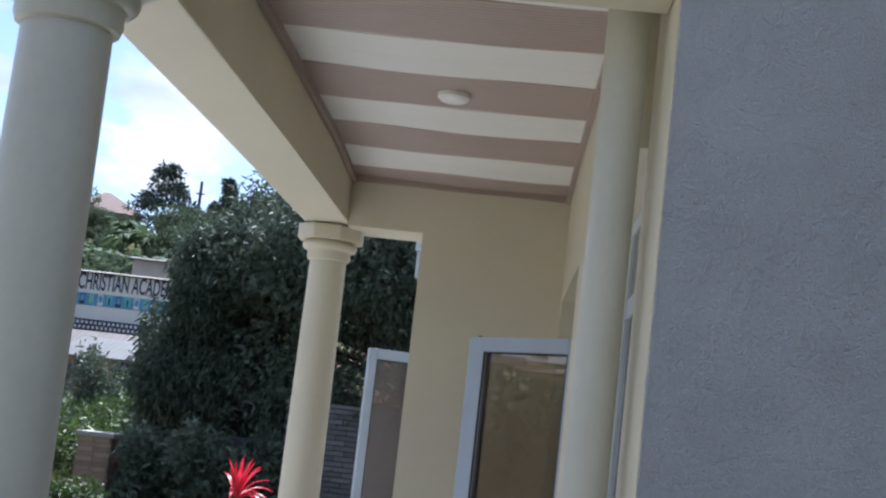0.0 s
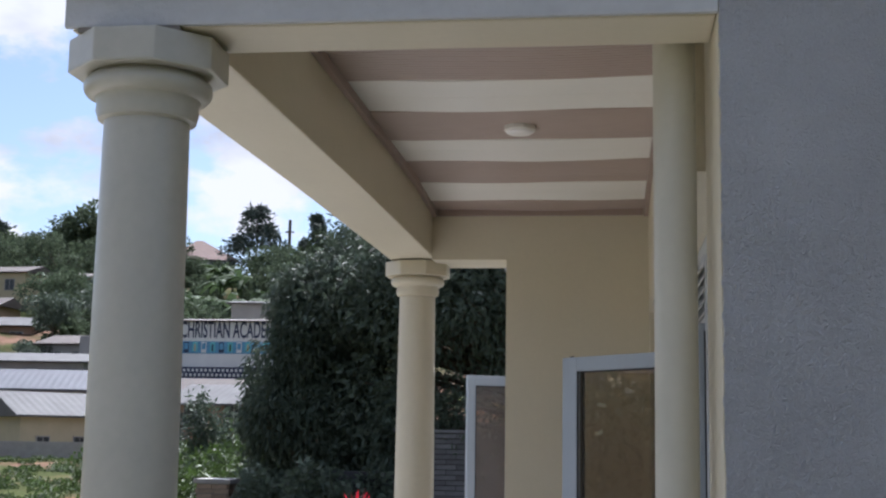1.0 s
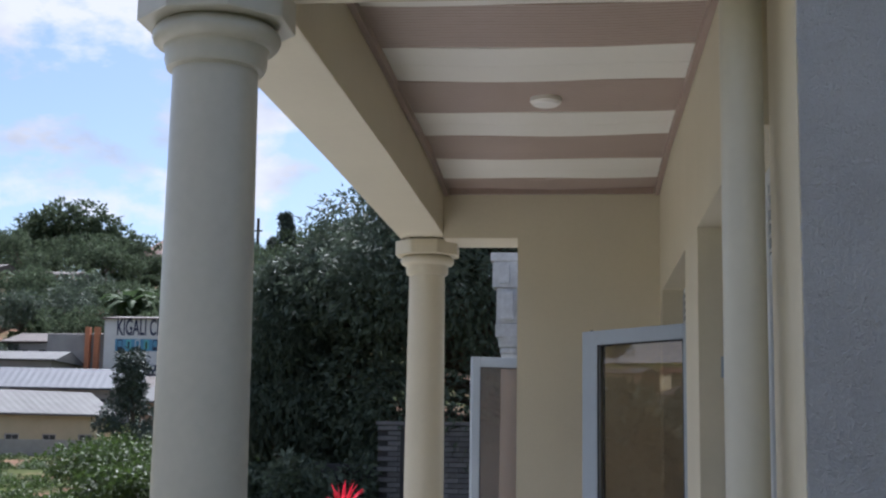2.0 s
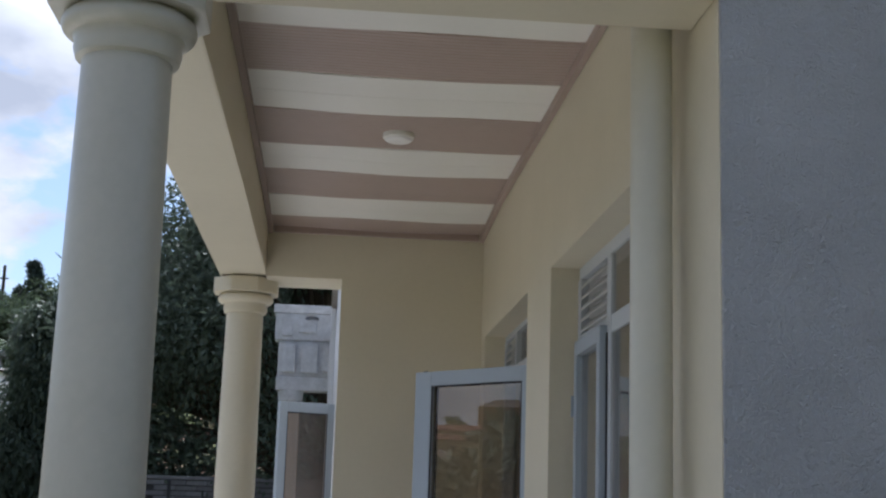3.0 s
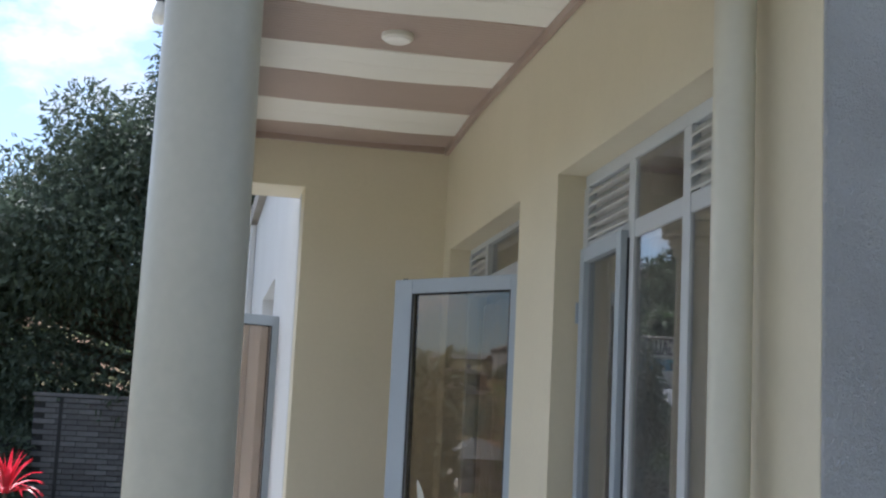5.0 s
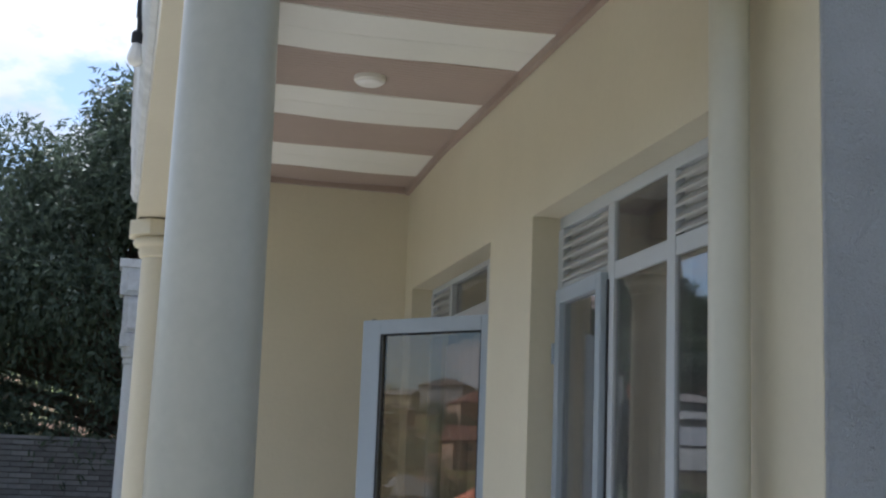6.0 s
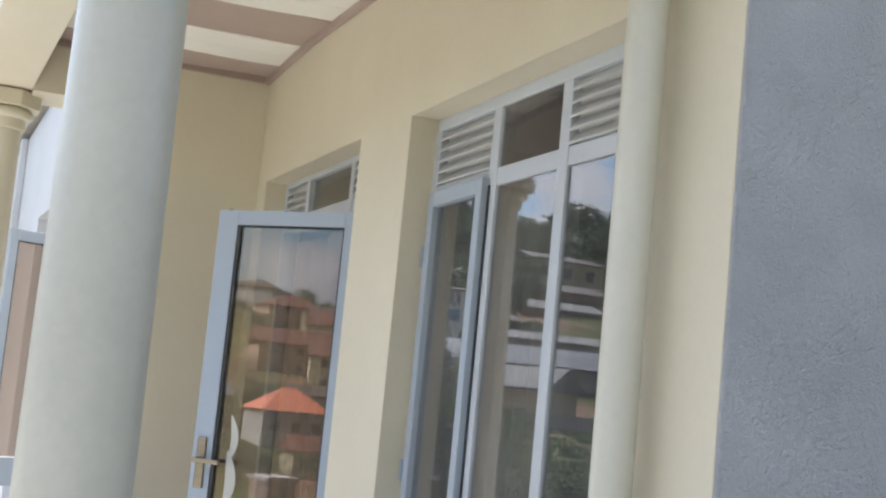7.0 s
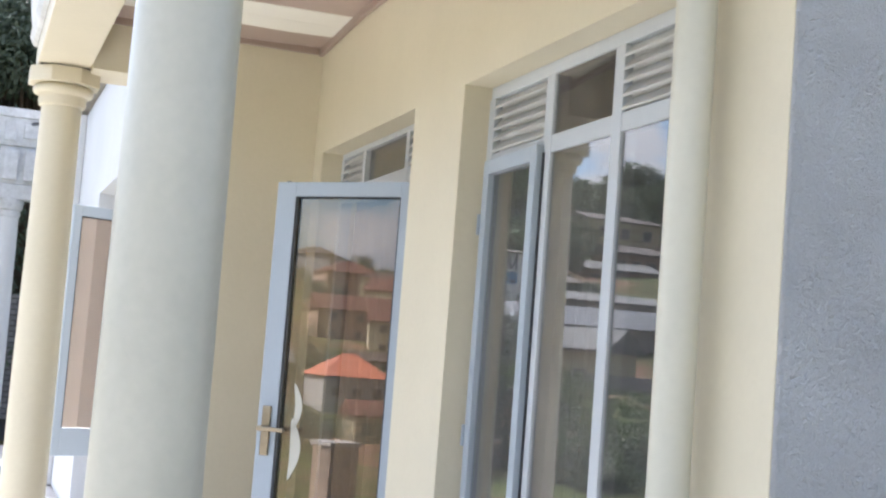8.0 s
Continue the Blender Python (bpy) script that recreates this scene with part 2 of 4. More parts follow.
M_TEAL = mat("teal mural paint", (0.16, 0.50, 0.52), 0.8, var=0.3, scale=0.9)
M_NAVY = mat("navy sign paint", (0.035, 0.045, 0.09), 0.7)
M_DARKW = mat("dark window glass", (0.03, 0.035, 0.04), 0.15)
M_ORANGE = mat("orange pier paint", (0.50, 0.20, 0.10), 0.8, var=0.15)


# ---- mesh helpers ----
def add_box(bm, x0, x1, y0, y1, z0, z1, bevel=0.0):
    vs = [bm.verts.new((x, y, z)) for x in (x0, x1) for y in (y0, y1) for z in (z0, z1)]
    fs = [bm.faces.new([vs[i] for i in q]) for q in ((0, 1, 3, 2), (4, 6, 7, 5), (0, 4, 5, 1), (2, 3, 7, 6), (0, 2, 6, 4), (1, 5, 7, 3))]
    if bevel:
        es = list({e for f in fs for e in f.edges})
        bmesh.ops.bevel(bm, geom=es, offset=bevel, segments=2, profile=0.7, affect="EDGES")
    return bm


def box(x0, x1, y0, y1, z0, z1, bevel=0.0):
    return add_box(bmesh.new(), x0, x1, y0, y1, z0, z1, bevel)


def lathe(bm, profile, cx, cy, seg=48):
    rings = []
    for r, z in profile:
        rings.append([bm.verts.new((cx + r * math.cos(2 * math.pi * i / seg), cy + r * math.sin(2 * math.pi * i / seg), z)) for i in range(seg)])
    for a, b in zip(rings, rings[1:]):
        for i in range(seg):
            j = (i + 1) % seg
            bm.faces.new((a[i], a[j], b[j], b[i]))
    bm.faces.new(rings[-1])
    bm.faces.new(list(reversed(rings[0])))
    return bm


def finish(name, bm, material, smooth=False, angle=35):
    me = bpy.data.meshes.new(name)
    bmesh.ops.recalc_face_normals(bm, faces=bm.faces[:])
    bm.to_mesh(me)
    bm.free()
    me.materials.append(material)
    if smooth:
        me.polygons.foreach_set("use_smooth", [True] * len(me.polygons))
        me.set_sharp_from_angle(angle=radians(angle))
    return new(name, me)


def part(name, bm, material, parent=None, label="", smooth=False, angle=35):
    ob = finish(name, bm, material, smooth, angle)
    if parent is not None:
        ob.parent = parent
    if label:
        ob["label"] = label
    return ob


def structure(name, bm, material, label, category, smooth=False):
    return tagged(finish(name, bm, material, smooth), label, category, kind="structure")


def thing(name, at, label, category, group="", rz=0):
    e = new(name)
    e.empty_display_size = 0.1
    e.matrix_world = pose(*at, 0, 0, rz)
    return tagged(e, label, category, group)


def raw(name, verts, faces, material, parent=None, label="", smooth=False):
    me = bpy.data.meshes.new(name)
    me.from_pydata(verts, [], faces)
    me.materials.append(material)
    if smooth:
        me.polygons.foreach_set("use_smooth", [True] * len(me.polygons))
    ob = new(name, me)
    if parent is not None:
        ob.parent = parent
    if label:
        ob["label"] = label
    return ob


# ---- porch: floor, walls, beams, ceiling ----
SOF = 2.597                  # underside of the beams
CEIL = 2.938
YF = -4.165                  # front of the porch
WIN_X = 0.105                # outer face of the window frames

# assumed paving, out of view, added to throw sunlight up at ceiling and beams
structure("pavement", box(-5.0, -1.602, -11.0, 4.0, -0.6, -0.17), M_BOUNCE, "plain concrete slab added out of view to bounce sunlight into the porch", "pavement")
floor = structure("floor", box(-1.6, 0.3, -4.4, 0.6, -0.20, -0.012), M_GROUT, "grout bed under beige porch floor tiles", "floor")
structure("wall_facade", box(0.0, 0.2, -3.75, 0.0, 2.341, 3.3), M_CREAM, "smooth cream-painted porch back wall over the tall openings", "wall")
structure("wall_pier", box(0.0, 0.2, -2.18, -1.621, 0.0, 2.341), M_CREAM, "cream-painted wall pier between door and window", "wall")
structure("wall_pier_end", box(0.0, 0.2, -0.17, 0.0, 0.0, 2.341), M_CREAM, "narrow cream-painted wall pier in the porch corner", "wall")
structure("wall_return", box(0.034, 0.5, YF, -3.752, 0.0, 3.3, 0.008), M_CREAM, "cream-painted wall end beside the grey roughcast", "wall")
bm = box(-0.745, 0.2, 0.0, 0.2, 0.0, 3.3)
add_box(bm, -1.143, -0.745, 0.0, 0.36, 2.634, 3.3)
structure("wall_end", bm, M_CREAM, "cream-painted end wall of the porch with a passage under its lintel", "wall")

bm = bmesh.new()
rows = [[bm.verts.new((x, y, z)) for x, z in ((-1.397, zb), (-1.144, zb), (-1.144, 3.3), (-1.397, 3.3))] for y, zb in ((-3.954, 2.612), (-2.0, 2.642), (0.40, 2.656))]
for p, q in zip(rows, rows[1:]):
    for i in range(4):
        bm.faces.new((p[i], p[(i + 1) % 4], q[(i + 1) % 4], q[i]))
bm.faces.new(rows[0])
bm.faces.new(rows[2])
bmesh.ops.bevel(bm, geom=[e for e in bm.edges if abs(e.verts[0].co.y - e.verts[1].co.y) > 0.5], offset=0.012, segments=2, profile=0.7, affect="EDGES")
structure("beam_side", bm, M_CREAM, "cream-painted porch edge beam carried by the columns", "beam")
structure("beam_front", box(-1.41, 0.032, YF + 0.004, -3.956, SOF, 3.3, 0.01), M_CREAM, "cream-painted front beam of the porch", "beam")
bm = box(-1.42, 0.036, YF - 0.016, YF, SOF + 0.002, 3.34, 0.006)
add_box(bm, -1.44, 0.034, YF - 0.034, YF - 0.018, SOF + 0.075, 3.34, 0.008)
structure("fascia", bm, M_GREYBAND, "pale grey rendered fascia over the front beam", "fascia")
bm = box(-1.47, 5.0, -4.25, 0.45, 3.34, 3.5)
add_box(bm, -0.80, 5.0, 0.45, 9.3, 3.34, 3.5)
structure("roof", bm, M_CONC, "flat concrete roof slab over porch and rooms", "roof")

# roughcast front wall, with an uneven face and edge
xs = np.concatenate([np.arange(0.036, 1.05, 0.0042), np.linspace(1.06, 2.6, 40)])
zs = np.concatenate([np.linspace(0.2, 0.88, 20), np.arange(0.9, 3.0, 0.0047), np.linspace(3.02, 3.34, 12)])
nx, nz = len(xs), len(zs)
verts, faces = [], []
for i, x in enumerate(xs):
    for j, z in enumerate(zs):
        p = Vector((x * 150, z * 118, 1.7))
        big = noise.noise(Vector((x * 2.2, z * 2.2, 9.0)))
        d = (0.0029 + 0.0016 * big) * noise.noise(p) + 0.0011 * noise.noise(Vector((x * 95, z * 42, 4.0))) + 0.0013 * noise.noise(p * 0.4) + 0.0016 * noise.noise(Vector((x * 26, z * 13, 6.0)))
        ex = 0.006 * noise.noise(Vector((0.3, z * 30, 0))) + 0.004 * noise.noise(Vector((2, z * 75, 0))) if i == 0 else 0
        verts.append((x + ex, YF - 0.016 + d, z))
for j, z in enumerate(zs):
    verts.append((0.038, YF + 0.004, z))
for i in range(nx - 1):
    for j in range(nz - 1):
        a = i * nz + j
        faces.append((a, a + nz, a + nz + 1, a + 1))
for j in range(nz - 1):
    faces.append((j, j + 1, nx * nz + j + 1, nx * nz + j))
wf = raw("wall_front", verts, faces, M_GREY, smooth=True)
tagged(wf, "blue-grey roughcast front wall of the house", "wall", kind="structure")
structure("wall_front_core", box(0.04, 5.0, YF + 0.006, YF + 0.06, -0.2, 3.338), M_GREY, "grey plastered core of the front wall", "wall")

# ceiling of ribbed plastic panels in wide brown and white stripes
BANDS = [(-3.955, -3.38, 1), (-3.38, -2.93, 0), (-2.93, -2.468, 1), (-2.468, -2.025, 0), (-2.025, -1.534, 1), (-1.534, -1.098, 0), (-1.098, -0.629, 1), (-0.629, -0.255, 0), (-0.255, 0.0, 1)]
me = bpy.data.meshes.new("ceiling")
verts, faces, mats = [], [], []
NX = 14


def ceil_z(y):
    return CEIL - 0.042 * min(1, max(0, 1 + y / 0.75))


for y0, y1, brown in BANDS:
    n = 16 if brown else 2
    for k in range(n):
        a, b = y0 + (y1 - y0) * k / n, y0 + (y1 - y0) * (k + 1) / n
        g = 0.10 * (b - a) if brown else 0.002
        base = len(verts)
        for i in range(NX + 1):
            x = -1.143 + 1.143 * i / NX
            sag = 0.006 * math.sin(math.pi * i / NX) + 0.003 * math.sin(7 * x + 5 * y0)
            za, zb = ceil_z(a) - sag, ceil_z(b) - sag
            verts += [(x, a + g * 0.2, za + 0.006), (x, a + g, za), (x, b - g, zb), (x, b - g * 0.2, zb + 0.006)]
        for i in range(NX):
            q = base + i * 4
            for s in range(3):
                faces.append((q + s, q + s + 1, q + s + 5, q + s + 4))
                mats.append(brown)
    verts += [(-1.143, y0, ceil_z(y0) + 0.012), (0, y0, ceil_z(y0) + 0.012), (0, y1, ceil_z(y1) + 0.012), (-1.143, y1, ceil_z(y1) + 0.012)]
    faces.append(tuple(len(verts) - 4 + i for i in range(4)))
    mats.append(1)
me.from_pydata(verts, [], faces)
me.materials.append(M_PVCW)
me.materials.append(M_PVCB)
me.polygons.foreach_set("material_index", mats)
tagged(new("ceiling", me), "ribbed plastic porch ceiling in wide white and pinkish-brown stripes", "ceiling", kind="structure")
for nm, x0, x1 in (("cornice_wall", -0.024, -0.002), ("cornice_beam", -1.142, -1.120)):
    bm = bmesh.new()
    rows = [[bm.verts.new((x, y, ceil_z(y) + dz)) for x, dz in ((x0, -0.034), (x1, -0.034), (x1, 0.004), (x0, 0.004))] for y in (-3.95, -0.75, -0.002)]
    for p, q in zip(rows, rows[1:]):
        for k in range(4):
            bm.faces.new((p[k], p[(k + 1) % 4], q[(k + 1) % 4], q[k]))
    bm.faces.new(rows[0])
    bm.faces.new(rows[2])
    structure(nm, bm, M_TRIM, "brown plastic cornice strip round the porch ceiling", "trim")
structure("cornice_end", box(-1.114, -0.030, -0.03, -0.002, CEIL - 0.072, CEIL - 0.036, 0.005), M_TRIM, "brown plastic cornice strip round the porch ceiling", "trim")

# outer cornice on the side beam
prof = [(0.0, 2.78), (0.022, 2.79), (0.04, 2.83), (0.034, 2.88), (0.044, 2.94), (0.052, 3.02), (0.044, 3.06), (0.062, 3.10), (0.05, 3.17), (0.066, 3.22), (0.066, 3.338), (0.0, 3.338)]
bm = bmesh.new()
ends = []
for y in (-4.19, 0.42):
    ends.append([bm.verts.new((-1.399 - p, y, z)) for p, z in prof])
for i in range(len(prof) - 1):
    bm.faces.new((ends[0][i], ends[0][i + 1], ends[1][i + 1], ends[1][i]))
bm.faces.new(ends[0])
bm.faces.new(list(reversed(ends[1])))
structure("cornice_outer", bm, M_CARVE, "moulded grey-white stucco cornice along the outer beam", "trim")


# ---- columns ----
def column(x, y, top, material, label, group):
    c = thing("column", (x, y, 0), label, "column", group)
    rb, rt = 0.110, 0.098
    h = top
    bm = bmesh.new()
    lathe(bm, [(0.15, 0.0), (0.15, 0.06), (0.13, 0.09), (0.14, 0.12), (rb, 0.15)], 0, 0)
    part("base", bm, material, c, smooth=True)
    bm = bmesh.new()
    lathe(bm, [(rb, 0.15), (rb, 0.9), (0.106, 1.5), (0.102, 2.0), (rt, h - 0.19)], 0, 0, 64)
    part("shaft", bm, material, c, smooth=True)
    bm = bmesh.new()
    lathe(bm, [(rt, h - 0.19), (0.112, h - 0.185), (0.118, h - 0.165), (0.116, h - 0.145), (0.122, h - 0.135)] +
          [(0.124 + 0.024 * math.sin(a), h - 0.110 - 0.025 * math.cos(a)) for a in (0.2, 0.6, 1.0, 1.4, 1.8, 2.2, 2.6)] + [(0.13, h - 0.082)], 0, 0, 64)
    part("neck_ring", bm, material, c, smooth=True, angle=50)
    bm = bmesh.new()
    r = 0.170 / math.cos(math.pi / 8)
    pts = [(r * math.cos(math.pi / 8 + i * math.pi / 4), r * math.sin(math.pi / 8 + i * math.pi / 4)) for i in range(8)]
    lo = [bm.verts.new((px, py, h - 0.082)) for px, py in pts]
    hi = [bm.verts.new((px, py, h - 0.004)) for px, py in pts]
    for i in range(8):
        j = (i + 1) % 8
        bm.faces.new((lo[i], lo[j], hi[j], hi[i]))
    bm.faces.new(hi)
    bm.faces.new(list(reversed(lo)))
    bmesh.ops.bevel(bm, geom=bm.edges[:], offset=0.006, segments=2, profile=0.7, affect="EDGES")
    part("abacus", bm, material, c)
    # dark plate added in place of the shadow line between abacus and beam
    part("shadow_gap", box(-0.125, 0.112, -0.13, 0.13, h - 0.005, h + 0.006), M_MORTAR_GAP, c, "dark plate standing in for the shadow line over the capital")
    return c


# the front column's shade is in its colour; the rear one keeps plain cream
column(-1.262, -4.05, 2.593, M_CREAM_DIM, "round porch column with an octagonal capital, its cream paint darkened for shade", "porch columns")
column(-1.257, 0.26, 2.650, M_CREAM, "cream-painted round porch column with an octagonal capital", "porch columns")

pipe = thing("drainpipe", (-0.045, -3.877, 0), "round cream-painted drainpipe standing against the porch wall", "drainpipe")
bm = bmesh.new()
lathe(bm, [(0.05, 0.0), (0.05, 1.2), (0.0495, 2.0), (0.05, CEIL - 0.01)], 0, 0, 40)
part("pipe", bm, M_PIPE, pipe, smooth=True)
bm = bmesh.new()
lathe(bm, [(0.050, 0.42), (0.0545, 0.423), (0.0545, 0.487), (0.050, 0.49)], 0, 0, 40)
part("collar", bm, M_PIPE, pipe, smooth=True)

# ceiling lamp
lamp = thing("ceiling_lamp", (-0.556, -1.76, CEIL - 0.006), "small round white ceiling lamp, unlit", "ceiling lamp")
bm = bmesh.new()
lathe(bm, [(0.062, 0.003), (0.063, -0.014), (0.058, -0.020)], 0, 0, 40)
part("housing", bm, M_PVCW, lamp, smooth=True)
bm = bmesh.new()
lathe(bm, [(0.054, -0.018), (0.053, -0.024), (0.045, -0.029), (0.02, -0.031)], 0, 0, 40)
part("diffuser", bm, M_LAMP, lamp, smooth=True)


# ---- windows and doors ----
def bar(bm, y0, y1, z0, z1, x0=WIN_X, depth=0.05, bevel=0.004):
    add_box(bm, x0, x0 + depth, y0, y1, z0, z1, bevel)


def louvre_panel(win, y0, y1, z0, z1, n=5):
    for k in range(n):
        z = z0 + (z1 - z0) * k / n
        step = (z1 - z0) / n
        bm = bmesh.new()
        vs = []
        for dx, dz in ((-0.004, 0.0), (-0.004, 0.008), (0.020, step * 0.98), (0.020, step * 0.98 - 0.008)):
            vs.append([bm.verts.new((WIN_X + dx, y, z + dz)) for y in (y0, y1)])
        for i in range(4):
            j = (i + 1) % 4
            bm.faces.new((vs[i][0], vs[i][1], vs[j][1], vs[j][0]))
        part("louvre_blade", bm, M_LOUV, win)
    part("louvre_backing", box(WIN_X + 0.026, WIN_X + 0.032, y0, y1, z0, z1), M_LOUV, win, "dusty grey backing behind the blades")


def pane(win, y0, y1, z0, z1, x, material=M_GLASSW):
    ob = part("pane", box(x, x + 0.005, y0, y1, z0, z1), material, win)
    ob.visible_shadow = False
    return ob


# front opening: louvres and fanlight above, a narrow leaf and two fixed lights below
w1 = thing("window_1", (0, 0, 0), "tall grey aluminium window with louvres over dark glass", "window")
w1["kind"] = "structure"
YJ = (-2.183, -2.712, -3.198, -3.748)
bm = bmesh.new()
bar(bm, YJ[3], YJ[0], 2.296, 2.340)
bar(bm, YJ[3], YJ[0], 2.036, 2.094)
for y in (YJ[0] - 0.018, YJ[1], YJ[2], YJ[3] + 0.018):
    bar(bm, y - 0.03, y + 0.03, 0.0, 2.294, WIN_X - 0.003, 0.056)
bar(bm, YJ[3], YJ[0], 0.0, 0.07)
part("window_frame", bm, M_ALUP, w1)
louvre_panel(w1, YJ[1] + 0.03, YJ[0] - 0.05, 2.096, 2.294)
louvre_panel(w1, YJ[3] + 0.05, YJ[2] - 0.03, 2.096, 2.294)
pane(w1, YJ[2] + 0.028, YJ[1] - 0.028, 2.096, 2.294, WIN_X + 0.006)
pane(w1, YJ[2] + 0.028, YJ[1] - 0.028, 0.07, 2.034, WIN_X + 0.006)
pane(w1, YJ[3] + 0.046, YJ[2] - 0.028, 0.07, 2.034, WIN_X + 0.006)
leaf = bmesh.new()
y0, y1 = YJ[1] + 0.022, YJ[0] - 0.03
for a in ((y0, y0 + 0.048, 0.07, 2.066), (y1 - 0.048, y1, 0.07, 2.066), (y0 + 0.048, y1 - 0.048, 2.014, 2.066), (y0 + 0.048, y1 - 0.048, 0.07, 0.14)):
    bar(leaf, *a, WIN_X - 0.022, 0.045)
wl = part("sash", leaf, M_ALU, w1, "narrow blue-grey opening sash")
ob = part("pane", box(WIN_X + 0.0, WIN_X + 0.005, y0 + 0.046, y1 - 0.046, 0.138, 2.016), M_GLASSW, wl)
ob.visible_shadow = False
for z in (0.35, 1.05, 1.80):
    part("hinge", box(WIN_X - 0.030, WIN_X - 0.014, YJ[0] - 0.030, YJ[0] - 0.018, z, z + 0.075, 0.003), M_ALU, wl)
wl.matrix_basis = pose(WIN_X, YJ[0] - 0.03, 0, 0, 0, -0.85) @ pose(-WIN_X, -(YJ[0] - 0.03), 0)
bm = bmesh.new()
add_box(bm, WIN_X - 0.008, WIN_X - 0.0035, YJ[1] + 0.008, YJ[1] + 0.018, 0.07, 2.04)
part("gasket", bm, M_RUBBER, w1)

# rear opening: the door stands open
w2 = thing("window_2", (0, 0, 0), "grey aluminium door frame with louvres and a fanlight above", "door frame")
w2["kind"] = "structure"
Y2 = (-0.173, -0.572, -1.235, -1.619)
bm = bmesh.new()
bar(bm, Y2[3], Y2[0], 2.314, 2.340)
bar(bm, Y2[3], Y2[0], 2.09, 2.158)
for y in (Y2[0] - 0.02, Y2[1], Y2[2], Y2[3] + 0.02):
    bar(bm, y - 0.022, y + 0.022, 2.07 if y in (Y2[1],) else 0.0, 2.312, WIN_X - 0.003, 0.056)
part("door_frame", bm, M_ALUP, w2)
louvre_panel(w2, Y2[1] + 0.024, Y2[0] - 0.042, 2.160, 2.312, 4)
louvre_panel(w2, Y2[3] + 0.042, Y2[2] - 0.024, 2.160, 2.312, 4)
pane(w2, Y2[2] + 0.022, Y2[1] - 0.022, 2.158, 2.314, WIN_X + 0.022)


def glazed_leaf(name, hinge, tip, top, label, stile=0.098, bottom=0.02, glass=M_GLASS):
    hx, hy = hinge
    wid = math.hypot(tip[0] - hx, tip[1] - hy)
    ang = math.degrees(math.atan2(tip[1] - hy, tip[0] - hx))
    d = thing(name, (hx, hy, 0), label, "door", rz=ang)
    bm = bmesh.new()
    for x0, x1, z0, z1 in ((0, stile, bottom, top), (wid - stile, wid, bottom, top), (stile, wid - stile, top - 0.062, top), (stile, wid - stile, bottom, bottom + 0.16)):
        add_box(bm, x0, x1, -0.022, 0.022, z0, z1, 0.004)
    part("leaf_frame", bm, M_ALU, d)
    g = part("pane", box(stile - 0.002, wid - stile + 0.002, -0.003, 0.003, bottom + 0.158, top - 0.060), glass, d)
    g.visible_shadow = False
    bm = bmesh.new()
    for s in (-1, 1):
        o = 0.018 * s
        for x0, x1, z0, z1 in ((stile, stile + 0.006, bottom + 0.16, top - 0.062), (wid - stile - 0.006, wid - stile, bottom + 0.16, top - 0.062), (stile, wid - stile, top - 0.067, top - 0.062)):
            add_box(bm, x0, x1, o - 0.002, o + 0.002, z0, z1)
    part("gasket", bm, M_RUBBER, d)
    return d, wid


door, wid = glazed_leaf("door_1", (0.075, -1.60), (-0.392, -1.053), 2.05, "open glazed door with a blue-grey aluminium frame and brass handle")
for s in (-1, 1):
    x = wid - 0.049
    h = part("handle_plate", box(x - 0.021, x + 0.021, s * 0.022, s * 0.032, 0.893, 1.101, 0.009), M_BRONZE, door, "worn brass handle plate")
    bm = bmesh.new()
    add_box(bm, x - 0.012, x + 0.012, s * 0.03, s * 0.075, 0.995, 1.019, 0.005)
    add_box(bm, x - 0.125, x + 0.012, s * 0.062, s * 0.080, 0.998, 1.016, 0.007)
    part("lever", bm, M_BRONZE, h, smooth=True)
# frosted leaf shapes on the glass near the handle
bm = bmesh.new()
for cz, hh, ww, sx in ((1.10, 0.105, 0.036, 1), (0.93, 0.13, 0.052, 1)):
    n = 14
    left, right = [], []
    for i in range(n + 1):
        u = i / n
        z = cz - hh + 2 * hh * u
        w = ww * math.sin(math.pi * min(1.0, u * (0.85 + 0.15 * u))) ** 0.8
        bend = 0.03 * sx * math.cos(math.pi * (u - 0.5))
        xx = wid - 0.165 - bend
        left.append(bm.verts.new((xx - w * 0.45, 0.0055, z)))
        right.append(bm.verts.new((xx + w * 0.55, 0.0055, z)))
    for i in range(n):
        try:
            bm.faces.new((left[i], right[i], right[i + 1], left[i + 1]))
        except ValueError:
            pass
part("leaf_decal", bm, M_DECAL, door, "pale frosted leaf ornament on the pane")
part("keeper", box(wid - 0.05, wid - 0.03, -0.004, 0.004, 2.05, 2.056), M_RUBBER, door)

# rooms behind the openings, with curtains
bm = bmesh.new()
for a in ((0.5, 4.0, -3.82, -3.75, -0.1, 3.3), (0.2, 4.0, 0.0, 0.1, -0.1, 3.3), (3.9, 4.0, -3.75, 0.0, -0.1, 3.3), (0.2, 4.0, -3.75, 0.0, -0.15, -0.02), (0.2, 4.0, -3.75, 0.0, 2.75, 2.85)):
    add_box(bm, *a)
structure("room_shell", bm, M_ROOM, "dim plastered room behind the porch windows", "room")


